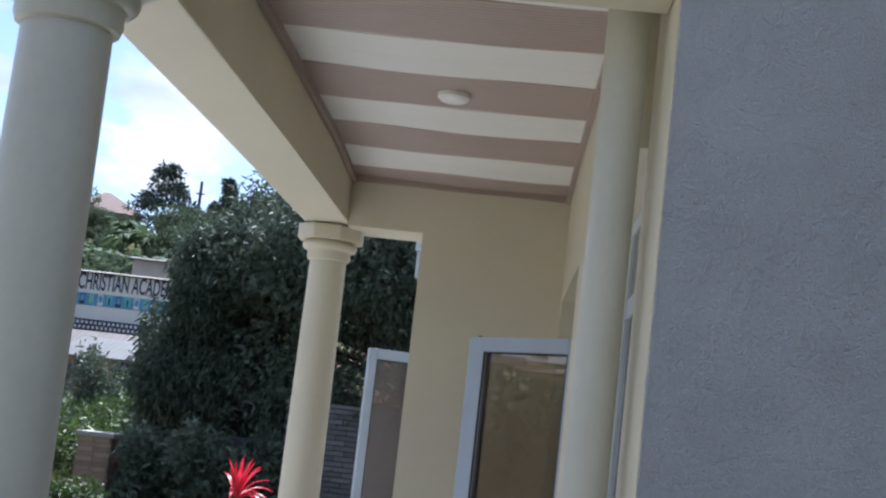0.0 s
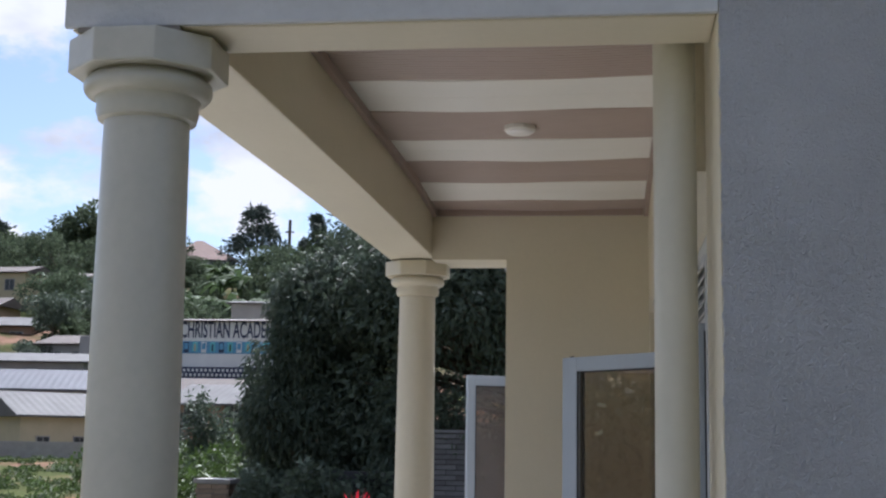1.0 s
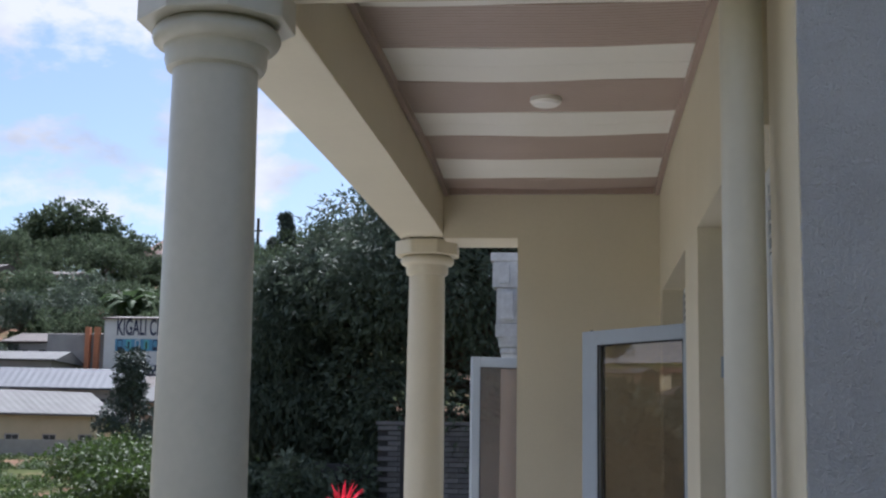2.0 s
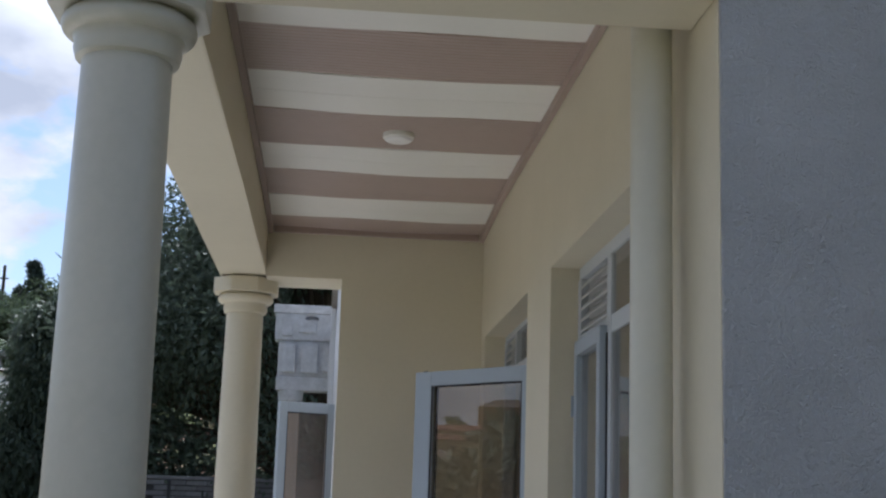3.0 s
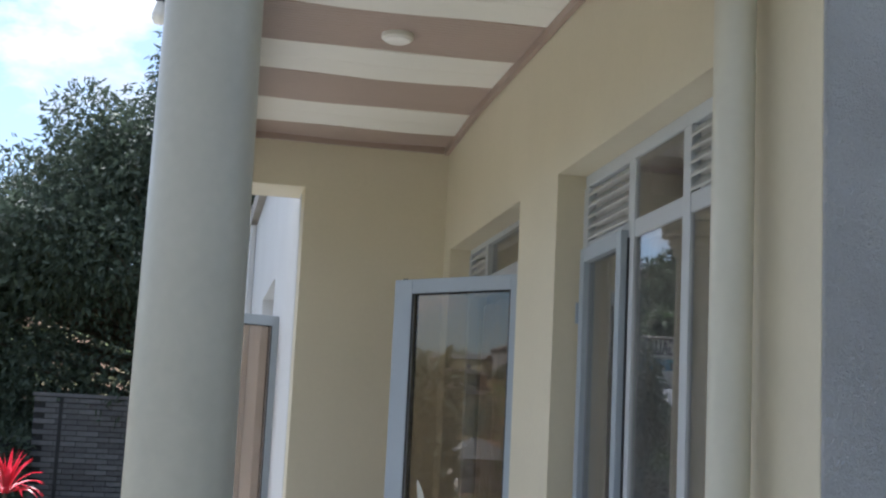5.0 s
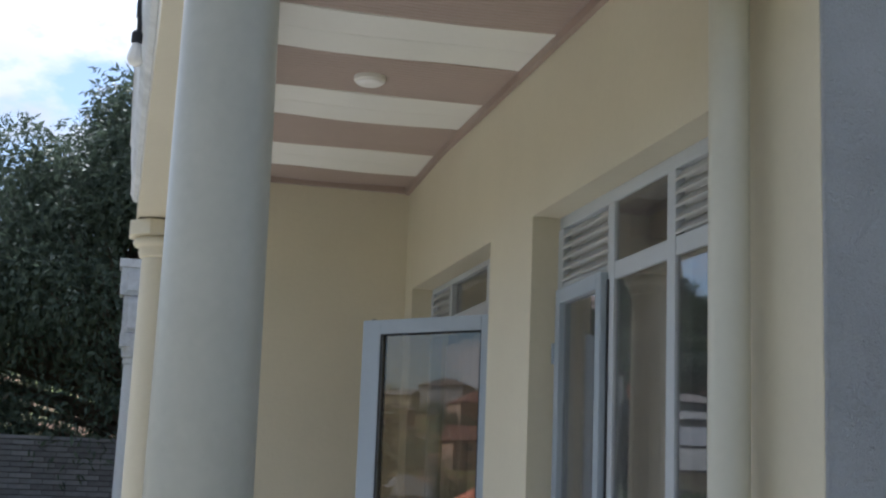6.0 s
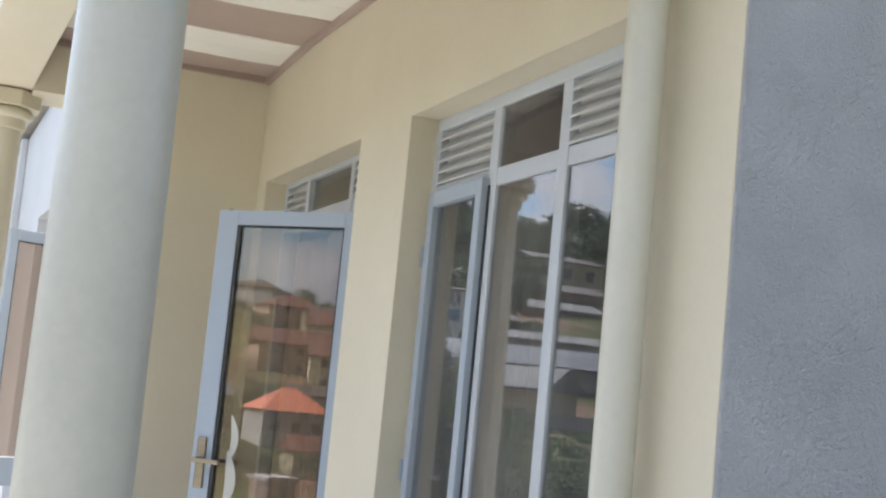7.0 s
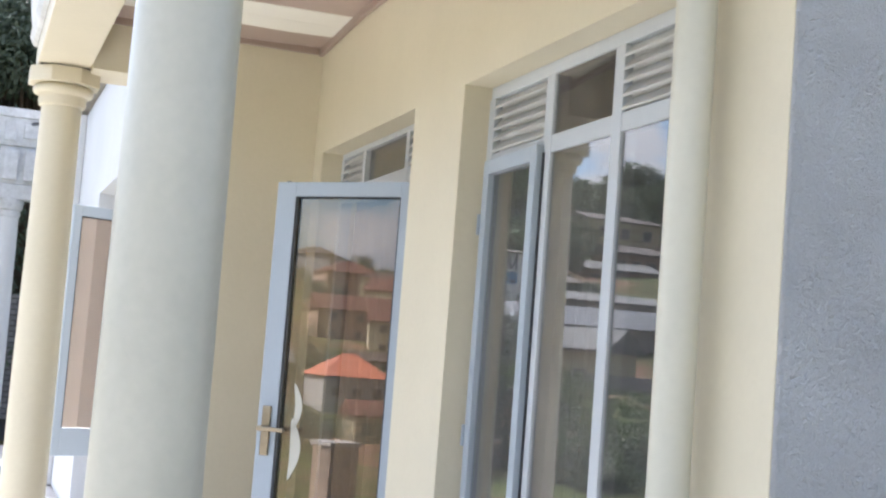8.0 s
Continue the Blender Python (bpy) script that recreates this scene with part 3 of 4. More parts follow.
def curtain(x, y0, y1, z0, z1, waves, label, amp=0.025, cloth=M_CURT):
    n = waves * 8
    vs, fs = [], []
    for i in range(n + 1):
        y = y0 + (y1 - y0) * i / n
        xx = x + amp * math.sin(2 * math.pi * i / 8) + 0.4 * amp * math.sin(i * 0.37)
        vs += [(xx, y, z0), (xx + 0.01 * math.sin(i), y, (z0 + z1) / 2), (xx, y, z1)]
    for i in range(n):
        for k in range(2):
            a = i * 3 + k
            fs.append((a, a + 3, a + 4, a + 1))
    ob = raw("curtain", vs, fs, cloth, smooth=True)
    s = ob.modifiers.new("thickness", "SOLIDIFY")
    s.thickness = 0.004
    return tagged(ob, label, "curtain")


curtain(0.235, -3.02, -1.70, 0.02, 2.06, 15, "grey-brown curtain hanging behind the window sash", 0.012, M_CURTG)
curtain(0.20, -1.56, -0.22, 0.02, 2.05, 11, "brown curtain hanging in the open doorway", 0.03)


# bare bulb in a black holder on the outer cornice
bulb = thing("outdoor_bulb", (-1.459, -2.0, 2.80), "bare white bulb in a black holder on the outer cornice", "bulb")
bm = bmesh.new()
lathe(bm, [(0.014, 0.085), (0.02, 0.09), (0.02, 0.125), (0.012, 0.135)], 0, 0, 20)
part("holder", bm, M_RUBBER, bulb, smooth=True)
bm = bmesh.new()
lathe(bm, [(0.006, 0.0), (0.02, 0.006), (0.029, 0.022), (0.03, 0.038), (0.024, 0.06), (0.015, 0.086)], 0, 0, 24)
part("globe", bm, M_LAMP, bulb, smooth=True, angle=60)
bm = bmesh.new()
for p, q in (((0, 0, 0.13), (0.012, 0.01, 0.19)), ((0.012, 0.01, 0.19), (-0.006, 0.02, 0.22)), ((-0.006, 0.02, 0.22), (0.012, 0.02, 0.26))):
    d_ = Vector(q) - Vector(p)
    add_box(bm, min(p[0], q[0]) - 0.003, max(p[0], q[0]) + 0.003, min(p[1], q[1]) - 0.003, max(p[1], q[1]) + 0.003, p[2], q[2])
part("wire", bm, M_RUBBER, bulb)

# ---- next unit of the building, beyond the end wall ----
bm = bmesh.new()
add_box(bm, -0.747, -0.55, 0.202, 2.1, 0.0, 3.3)
add_box(bm, -0.747, -0.55, 2.1, 3.6, 2.40, 3.3)
add_box(bm, -0.747, -0.55, 3.6, 9.3, 0.0, 3.3)
structure("wall_next", bm, M_WHITE, "white-painted wall of the neighbouring unit", "wall")
structure("wall_next_room", box(-0.50, -0.45, 1.9, 3.8, 0.0, 2.6), M_ROOM, "dim inside of the neighbouring opening", "wall")
structure("porch_slab_next", box(-1.6, -0.55, 0.602, 9.6, -0.2, -0.01), M_CONC, "concrete porch slab of the neighbouring unit", "floor")
structure("trim_next", box(-0.80, -0.749, 5.6, 5.8, 0.0, 3.3, 0.01), M_WHITE, "white moulded pilaster strip", "trim")
structure("trim_next_inner", box(-0.79, -0.749, 6.7, 6.85, 0.0, 3.3, 0.01), M_WHITE, "white moulded pilaster strip", "trim")
d2, wid2 = glazed_leaf("door_2", (-0.749, 1.42), (-1.085, 1.27), 2.08, "open glazed casement of the neighbouring unit, bronze tinted pane", 0.05, 0.64, M_GLASSB)

portico = thing("portico", (-1.12, 9.12, 0), "weathered grey-white carved stucco portico on round columns", "portico")
bm = bmesh.new()
add_box(bm, -0.375, 0.6, -0.02, 0.34, 3.735, 3.84, 0.015)
add_box(bm, -0.35, 0.6, 0.0, 0.32, 3.41, 3.735, 0.02)
add_box(bm, -0.30, 0.6, 0.03, 0.30, 2.97, 3.41, 0.02)
add_box(bm, -0.31, 0.6, 0.01, 0.31, 2.805, 2.97, 0.015)
part("entablature", bm, M_CARVE, portico)
for x0, x1, z0, z1 in ((-0.27, -0.14, 3.46, 3.69), (-0.06, 0.14, 3.50, 3.66), (-0.25, -0.09, 3.02, 3.36), (-0.02, 0.18, 3.02, 3.36), (0.24, 0.46, 3.04, 3.34)):
    part("carved_panel", box(x0, x1, -0.03, 0.03, z0, z1, 0.012), M_CARVE, portico)
bm = bmesh.new()
oval = [bm.verts.new((0.09 + 0.085 * math.cos(2 * math.pi * i / 20), -0.034, 3.672 + 0.030 * math.sin(2 * math.pi * i / 20))) for i in range(20)]
inner = [bm.verts.new((0.09 + 0.060 * math.cos(2 * math.pi * i / 20), -0.022, 3.672 + 0.018 * math.sin(2 * math.pi * i / 20))) for i in range(20)]
for i in range(20):
    bm.faces.new((oval[i], oval[(i + 1) % 20], inner[(i + 1) % 20], inner[i]))
bm.faces.new(inner)
part("oval_motif", bm, M_BLOCK, portico, "dark oval motif")
bm = bmesh.new()
lathe(bm, [(0.115, 2.60), (0.125, 2.61), (0.13, 2.65), (0.12, 2.67), (0.145, 2.69), (0.15, 2.74), (0.155, 2.77), (0.155, 2.806)], -0.13, 0.15, 32)
part("capital", bm, M_CARVE, portico, smooth=True)
bm = bmesh.new()
lathe(bm, [(0.125, -0.15), (0.125, 1.0), (0.113, 2.60)], -0.13, 0.15, 32)
part("shaft", bm, M_WHITE, portico, smooth=True)


# ---- land ----
def lerp(r, pts):
    for (a, za), (b, zb) in zip(pts, pts[1:]):
        if r <= b:
            u = (r - a) / (b - a)
            u = u * u * (3 - 2 * u)
            return za + (zb - za) * u
    return pts[-1][1]


NORTH = [(0, -0.2), (12, -0.25), (25, -0.1), (38, 0.25), (56, 0.7), (76, 3.8), (105, 9.6), (150, 18.3), (220, 20), (500, 18), (3000, 10)]
WEST = [(0, -0.2), (8, -0.3), (15, -1.6), (40, -4.5), (90, -6.5), (130, -4), (180, 3), (240, 11), (300, 19), (420, 21), (900, 20), (3000, 10)]


def land(x, y):
    r = math.hypot(x, y + 5)
    az = math.degrees(math.atan2(-x, y + 5))
    w = min(1, max(0, (abs(az) - 42) / 30))
    w = w * w * (3 - 2 * w)
    z = lerp(r, NORTH) * (1 - w) + lerp(r, WEST) * w
    k = min(1, max(0, (r - 12) / 60))
    return z + k * (0.9 * noise.noise(Vector((x * 0.02, y * 0.02, 0))) + 0.4 * noise.noise(Vector((x * 0.07, y * 0.07, 3))))


radii = [0.5 * 1.085 ** i for i in range(107)]
seg = 144
verts, faces = [(0, -5, -0.2)], []
for r in radii:
    for i in range(seg):
        a = 2 * math.pi * i / seg
        x, y = r * math.sin(a), -5 + r * math.cos(a)
        verts.append((x, y, land(x, y)))
for i in range(seg):
    faces.append((0, 1 + (i + 1) % seg, 1 + i))
for k in range(len(radii) - 1):
    for i in range(seg):
        a, b = 1 + k * seg + i, 1 + k * seg + (i + 1) % seg
        faces.append((a, b, b + seg, a + seg))
tagged(raw("ground", verts, faces, M_GRASS, smooth=True), "grassy ground with red earth falling into a valley and up the hill", "ground", kind="structure")


# ---- foliage ----
def leaf_mesh(rng, centres, radii3, count, length, width, droop, shell=0.55):
    """Count small pointed leaves over several uneven clumps. Returns vertices and faces."""
    c = np.array(centres)
    R = np.array(radii3)
    k = rng.integers(0, len(c), count)
    d = rng.normal(size=(count, 3))
    d /= np.linalg.norm(d, axis=1)[:, None]
    rad = shell + (1 - shell) * rng.random(count) ** 0.6
    rad *= 1 + 0.16 * np.sin(d[:, 0] * 7 + k) * np.cos(d[:, 2] * 9 + k * 2)
    p = c[k] + d * R[k] * rad[:, None]
    ax = rng.normal(size=(count, 3)) * 0.7 + d * 0.6
    ax[:, 2] -= droop
    ax /= np.linalg.norm(ax, axis=1)[:, None]
    sd = np.cross(ax, rng.normal(size=(count, 3)))
    sd /= np.linalg.norm(sd, axis=1)[:, None] + 1e-9
    L = length * (0.6 + 0.8 * rng.random(count))[:, None]
    W = width * (0.6 + 0.8 * rng.random(count))[:, None]
    v = np.empty((count, 4, 3))
    v[:, 0] = p
    v[:, 1] = p + ax * L * 0.45 + sd * W * 0.5
    v[:, 2] = p + ax * L
    v[:, 3] = p + ax * L * 0.45 - sd * W * 0.5
    f = np.arange(count * 4).reshape(count, 4)
    return v.reshape(-1, 3), f


def fast(name, v, f, material, parent=None):
    me = bpy.data.meshes.new(name)
    n = len(f)
    me.vertices.add(len(v))
    me.vertices.foreach_set("co", np.ascontiguousarray(v, dtype=np.float32).ravel())
    me.loops.add(n * 4)
    me.loops.foreach_set("vertex_index", np.ascontiguousarray(f, dtype=np.int32).ravel())
    me.polygons.add(n)
    me.polygons.foreach_set("loop_start", np.arange(0, n * 4, 4, dtype=np.int32))
    me.update(calc_edges=True)
    me.validate()
    me.materials.append(material)
    ob = new(name, me)
    if parent is not None:
        ob.parent = parent
    return ob


def limb(bm, a, b, ra, rb, seg=8):
    a, b = Vector(a), Vector(b)
    q = (b - a).to_track_quat("Z", "Y")
    ra_, rb_ = [], []
    for i in range(seg):
        o = Vector((math.cos(2 * math.pi * i / seg), math.sin(2 * math.pi * i / seg), 0))
        ra_.append(bm.verts.new(a + q @ (o * ra)))
        rb_.append(bm.verts.new(b + q @ (o * rb)))
    for i in range(seg):
        j = (i + 1) % seg
        bm.faces.new((ra_[i], ra_[j], rb_[j], rb_[i]))
    bm.faces.new(rb_)


def leafy_tree(name, x, y, z, clumps, count, length, width, droop, leafmat, trunk, label, seed, category="tree"):
    rng = np.random.default_rng(seed)
    t = thing(name, (x, y, z), label, category)
    bm = bmesh.new()
    top = max(c[2] for c, r in clumps)
    limb(bm, (0, 0, -0.3), (0.1, 0, top * 0.35), trunk, trunk * 0.7)
    for c, r in clumps:
        limb(bm, (0.1, 0, min(top * 0.33, c[2] * 0.75)), c, trunk * 0.3, trunk * 0.06, 6)
    part("trunk", bm, M_BARK, t)
    v, f = leaf_mesh(rng, [c for c, r in clumps], [r for c, r in clumps], count, length, width, droop)
    fast("crown", v, f, leafmat, t)
    return t


rnd = random.Random(7)
# big dark mango behind the boundary wall
cl = []
for i in range(112):
    a, u = rnd.uniform(0, 6.283), rnd.random() ** 0.5
    rr = 4.0 * u
    lean = 0.25 * max(0.0, -rr * math.cos(a) - 0.6)
    cl.append(((rr * math.cos(a), rr * math.sin(a) * 0.75, 3.6 - lean + 4.3 * math.sqrt(max(0, 1 - u * u * 0.97)) * rnd.uniform(0.55, 0.96)), (rnd.uniform(0.7, 1.05), rnd.uniform(0.7, 1.05), rnd.uniform(0.5, 0.8))))
for i in range(54):
    a = rnd.uniform(2.2, 7.0)
    cl.append(((3.7 * math.cos(a), 2.6 * math.sin(a), rnd.uniform(0.8, 4.6)), (rnd.uniform(0.6, 1.0), rnd.uniform(0.6, 1.0), rnd.uniform(0.8, 1.3))))
leafy_tree("mango_tree", -0.9, 15.4, -0.2, cl, 190000, 0.135, 0.042, 0.7, M_LEAF, 0.3, "large dense dark-green mango tree behind the boundary wall", 11)
cl = []
for i in range(40):
    h = rnd.uniform(0.5, 4.45)
    rr = 1.05 * (1 - (h / 4.6) ** 3)
    a = rnd.uniform(0, 6.283)
    cl.append(((rr * 0.6 * math.cos(a), rr * 0.6 * math.sin(a), h), (0.46, 0.46, 0.65)))
leafy_tree("weeping_tree", -5.32, 14.6, -0.2, cl, 56000, 0.14, 0.034, 1.4, M_LEAF, 0.16, "dark weeping tree with hanging leaves beside the mango", 12)
cl = [((rnd.uniform(-2.5, 2.5), rnd.uniform(-1.5, 1.5), rnd.uniform(2, 6)), (1.3, 1.2, 1.1)) for i in range(26)]
leafy_tree("mango_tree", 3.6, 18, -0.2, cl, 26000, 0.18, 0.055, 0.8, M_LEAF, 0.25, "dense dark-green tree beyond the neighbouring porch", 13)


cl = [((rnd.uniform(-3.4, 3.0), rnd.uniform(-1.2, 1.2), rnd.uniform(0.5, 6.0)), (1.2, 1.1, 1.0)) for i in range(44)]
leafy_tree("mango_tree", 0.6, 20.5, -0.1, cl, 32000, 0.19, 0.06, 0.8, M_LEAF, 0.25, "dense dark-green tree filling the gap behind the wall", 14)


def bush(x, y, w, h, count, seed, leafmat=M_LEAF2, leaf=0.12, label="leafy green bush on the slope", z=None):
    rng = random.Random(seed)
    b = thing("bush", (x, y, land(x, y) if z is None else z), label, "bush", "bushes on the slope")
    cl_ = [((rng.uniform(-w, w) * 0.6, rng.uniform(-w, w) * 0.5, rng.uniform(0.15, 0.8) * h), (w * 0.4, w * 0.4, h * 0.26)) for i in range(9)]
    bm = bmesh.new()
    for c, r in cl_[:5]:
        limb(bm, (0, 0, -0.2), c, 0.03, 0.01, 5)
    part("stem", bm, M_BARK, b)
    v, f = leaf_mesh(np.random.default_rng(seed), [c for c, r in cl_], [r for c, r in cl_], count, leaf, leaf * 0.45, 0.3, 0.35)
    fast("foliage", v, f, leafmat, b)
    return b


for i, (bx, by, bw, bh) in enumerate(((-10.9, 22, 1.7, 1.5), (-9.0, 21.5, 1.6, 1.7), (-7.6, 20, 1.6, 1.7), (-6.6, 18.5, 1.5, 1.8), (-8.6, 25, 1.8, 1.9), (-11.4, 27, 2.0, 1.7), (-6.6, 15.4, 1.1, 1.3), (-8.4, 17.5, 1.5, 1.2), (-10.5, 31, 2.4, 2.0), (-7.6, 29, 2.0, 2.2), (-13.4, 33, 2.2, 1.5))):
    bush(bx, by, bw, bh, 3400, 40 + i)
for i, (bx, by, bw, bh) in enumerate(((-6.6, 9.8, 0.8, 0.7), (-7.7, 10.8, 0.9, 0.8), (-5.9, 10.7, 0.7, 0.7), (-9.0, 12.6, 1.0, 0.8))):
    bush(bx, by, bw, bh, 2400, 60 + i, leaf=0.09)
for i, (bx, by, bw, bh) in enumerate(((-9.9, 25.5, 0.95, 2.7),)):
    bush(bx, by, bw, bh, 3000, 70 + i, M_LEAF, 0.14, "dark rounded shrub standing among the bushes")
for i, (bx, by, bw, bh) in enumerate(((-4.1, 12.0, 0.8, 1.5), (-5.2, 12.6, 0.9, 1.5))):
    bush(bx, by, bw, bh, 4200, 80 + i, M_LEAF, 0.13, "dark leafy bush in front of the low wall")
cl = [((rnd.uniform(-0.75, 0.75) * (1 - k / 16), rnd.uniform(-0.75, 0.75) * (1 - k / 16), 0.9 + 0.19 * k), (0.42, 0.42, 0.24)) for k in range(15)]
leafy_tree("young_tree", -13.1, 30.0, land(-13.1, 30.0), cl, 5200, 0.16, 0.05, 0.2, M_PINE, 0.09, "slender young dark-green tree in front of the tin roofs", 21)


def pine(x, y, h, w, seed, label="dark pine standing on the ridge"):
    rng = np.random.default_rng(seed)
    t = thing("pine_tree", (x, y, land(x, y)), label, "tree", "ridge trees")
    bm = bmesh.new()
    limb(bm, (0, 0, -1), (0, 0, h * 0.97), h * 0.02, h * 0.004, 6)
    part("trunk", bm, M_BARK, t)
    cs, rs = [], []
    for k in range(58):
        u = rng.random()
        a = rng.random() * 6.283
        rr = w * (1 - u) ** 0.8 * rng.uniform(0.45, 1.0)
        cs.append((rr * math.cos(a), rr * math.sin(a), h * (0.18 + 0.8 * u)))
        rs.append((w * 0.24, w * 0.24, h * 0.035))
    v, f = leaf_mesh(rng, cs, rs, 3800, h * 0.06, h * 0.022, 0.1, 0.2)
    fast("crown", v, f, M_PINE, t)
    return t


def crown_tree(x, y, h, w, seed, leafmat=M_SCRUB, label="round dark-green tree on the hillside", n=2600):
    rng = random.Random(seed)
    cl_ = [((rng.uniform(-1, 1) * w * 0.6, rng.uniform(-1, 1) * w * 0.6, h * rng.uniform(0.4, 0.88)), (w * 0.38, w * 0.38, h * 0.16)) for i in range(12)]
    t = leafy_tree("hillside_tree", x, y, land(x, y), cl_, n, h * 0.075, h * 0.035, 0.3, leafmat, h * 0.025, label, seed)
    t["group"] = "hillside trees"
    return t


HILL = [(-45, 86), (-51, 95), (-58, 92), (-56, 108), (-67, 104), (-44, 110), (-51, 112)]
pine(-40.2, 138, 9.4, 4.8, 31)
pine(-33.3, 138, 8.4, 2.4, 32)
pine(-35.4, 141, 6.0, 2.2, 36)
pine(-71.8, 140, 7.4, 3.0, 33)
pine(-65.5, 142, 7.0, 2.8, 34)
pine(-62.8, 139, 7.4, 3.4, 35)
for i, (tx, ty, th, tw) in enumerate(((-57.5, 136, 9, 4.8), (-54, 137, 7.6, 4.2), (-60.5, 137, 8, 4.2), (-50.5, 136, 6.0, 3.8), (-69, 138, 6, 3.8), (-76, 140, 8.6, 4.6), (-81, 138, 9.4, 4.6), (-87, 136, 9.6, 4.8), (-93, 134, 9.8, 4.8), (-84, 142, 8.8, 4.4), (-47, 133, 3.2, 3.2), (-30, 139, 7.5, 4.2), (-25, 138, 8, 5),
                                      (-48, 122, 5, 4.2), (-55, 118, 5, 4.2), (-60, 112, 5, 3.8), (-66, 116, 5, 4.2), (-30, 116, 6, 4.2), (-51, 106, 4.4, 3.4), (-25, 112, 6, 4.2), (-20, 120, 8, 5), (-52, 128, 5, 4), (-62, 126, 5, 4), (-34, 126, 5, 4))):
    if not any(abs(tx - hx) < 6 and -14 < ty - hy < 4 for hx, hy in HILL):
        crown_tree(tx, ty, th, tw, 100 + i)


for i, (tx, ty, th, tw) in enumerate(((-33.6, 78, 3.4, 2.6), (-38.5, 80, 3.6, 2.4), (-43.5, 92, 4.6, 3.2), (-38.6, 88, 3.4, 2.8), (-36.0, 94, 4.0, 3.0), (-41.5, 100, 4.4, 3.4), (-47.6, 104, 4.6, 2.6), (-35.5, 70.5, 2.4, 1.6))):
    crown_tree(tx, ty, th, tw, 150 + i, M_LEAF if i % 2 else M_SCRUB)


def banana(x, y, h, seed):
    rng = random.Random(seed)
    t = thing("banana_plant", (x, y, land(x, y)), "banana plant with broad arching green leaves", "plant", "banana plants")
    bm = bmesh.new()
    limb(bm, (0, 0, -0.3), (0, 0, h * 0.55), 0.16, 0.10, 7)
    part("stem", bm, M_LEAF2, t)
    for k in range(9):
        a = rng.uniform(0, 6.283)
        L = h * rng.uniform(0.5, 0.75)
        up = rng.uniform(0.5, 1.2)
        bm = bmesh.new()
        prev = None
        for i in range(7):
            u = i / 6
            r = L * u * 0.8
            z = h * 0.5 + L * (up * u - 0.85 * u * u)
            w = 0.36 * math.sin(math.pi * min(1, u * 0.9 + 0.08)) ** 0.7
            cx, cy = r * math.cos(a), r * math.sin(a)
            sx, sy = -math.sin(a) * w, math.cos(a) * w
            row = [bm.verts.new((cx + sx, cy + sy, z - 0.08)), bm.verts.new((cx, cy, z)), bm.verts.new((cx - sx, cy - sy, z - 0.08))]
            if prev:
                bm.faces.new((prev[0], prev[1], row[1], row[0]))
                bm.faces.new((prev[1], prev[2], row[2], row[1]))
            prev = row
        part("leaf", bm, M_LEAF3, t)
    return t


for i in range(34):
    banana(rnd.uniform(-44, -22), rnd.uniform(86, 106), rnd.uniform(3.0, 4.6), 200 + i)
br = random.Random(77)
for i in range(30):
    banana(br.uniform(-50, -27), br.uniform(104, 128), br.uniform(3.2, 4.8), 260 + i)


def scrub(name, label, clumps, count, leaf, leafmat, seed):
    v, f = leaf_mesh(np.random.default_rng(seed), [c for c, r in clumps], [r for c, r in clumps], count, leaf, leaf * 0.5, 0.2, 0.3)
    return tagged(fast(name, v, f, leafmat), label, "scrub", kind="stuff")


cl = []
for i in range(420):
    y = rnd.uniform(80, 148)
    x = -(y + 7) * rnd.uniform(0.16, 0.62)
    w = rnd.uniform(1.2, 2.6)
    if any(abs(x - hx) < 6.5 and -11 < y - hy < 4 for hx, hy in HILL):
        continue
    if (104 < y < 130 and -50 < x < -26) or (y < 116 and x < -0.36 * (y + 7)):
        w *= 0.5
    cl.append(((x, y, land(x, y) + w * 0.35), (w, w, w * rnd.uniform(0.5, 0.9))))
scrub("hillside_scrub", "dark green scrub and gardens covering the far hillside", cl, 70000, 0.55, M_SCRUB, 51)
cl = []
for i in range(150):
    y = rnd.uniform(19, 44)
    x = -(y + 7) * rnd.uniform(0.14, 0.40)
    w = rnd.uniform(0.5, 1.1)
    cl.append(((x, y, land(x, y) + w * 0.2), (w, w, w * rnd.uniform(0.35, 0.7))))
for i in range(170):
    y = rnd.uniform(17, 41)
    x = -(y + 7) * rnd.uniform(0.40, 0.62)
    w = rnd.uniform(0.25, 0.6)
    cl.append(((x, y, land(x, y) + 0.05), (w, w, w * rnd.uniform(0.2, 0.45))))
scrub("slope_scrub", "mixed green scrub on the near slope", cl, 80000, 0.095, M_LEAF2, 52)


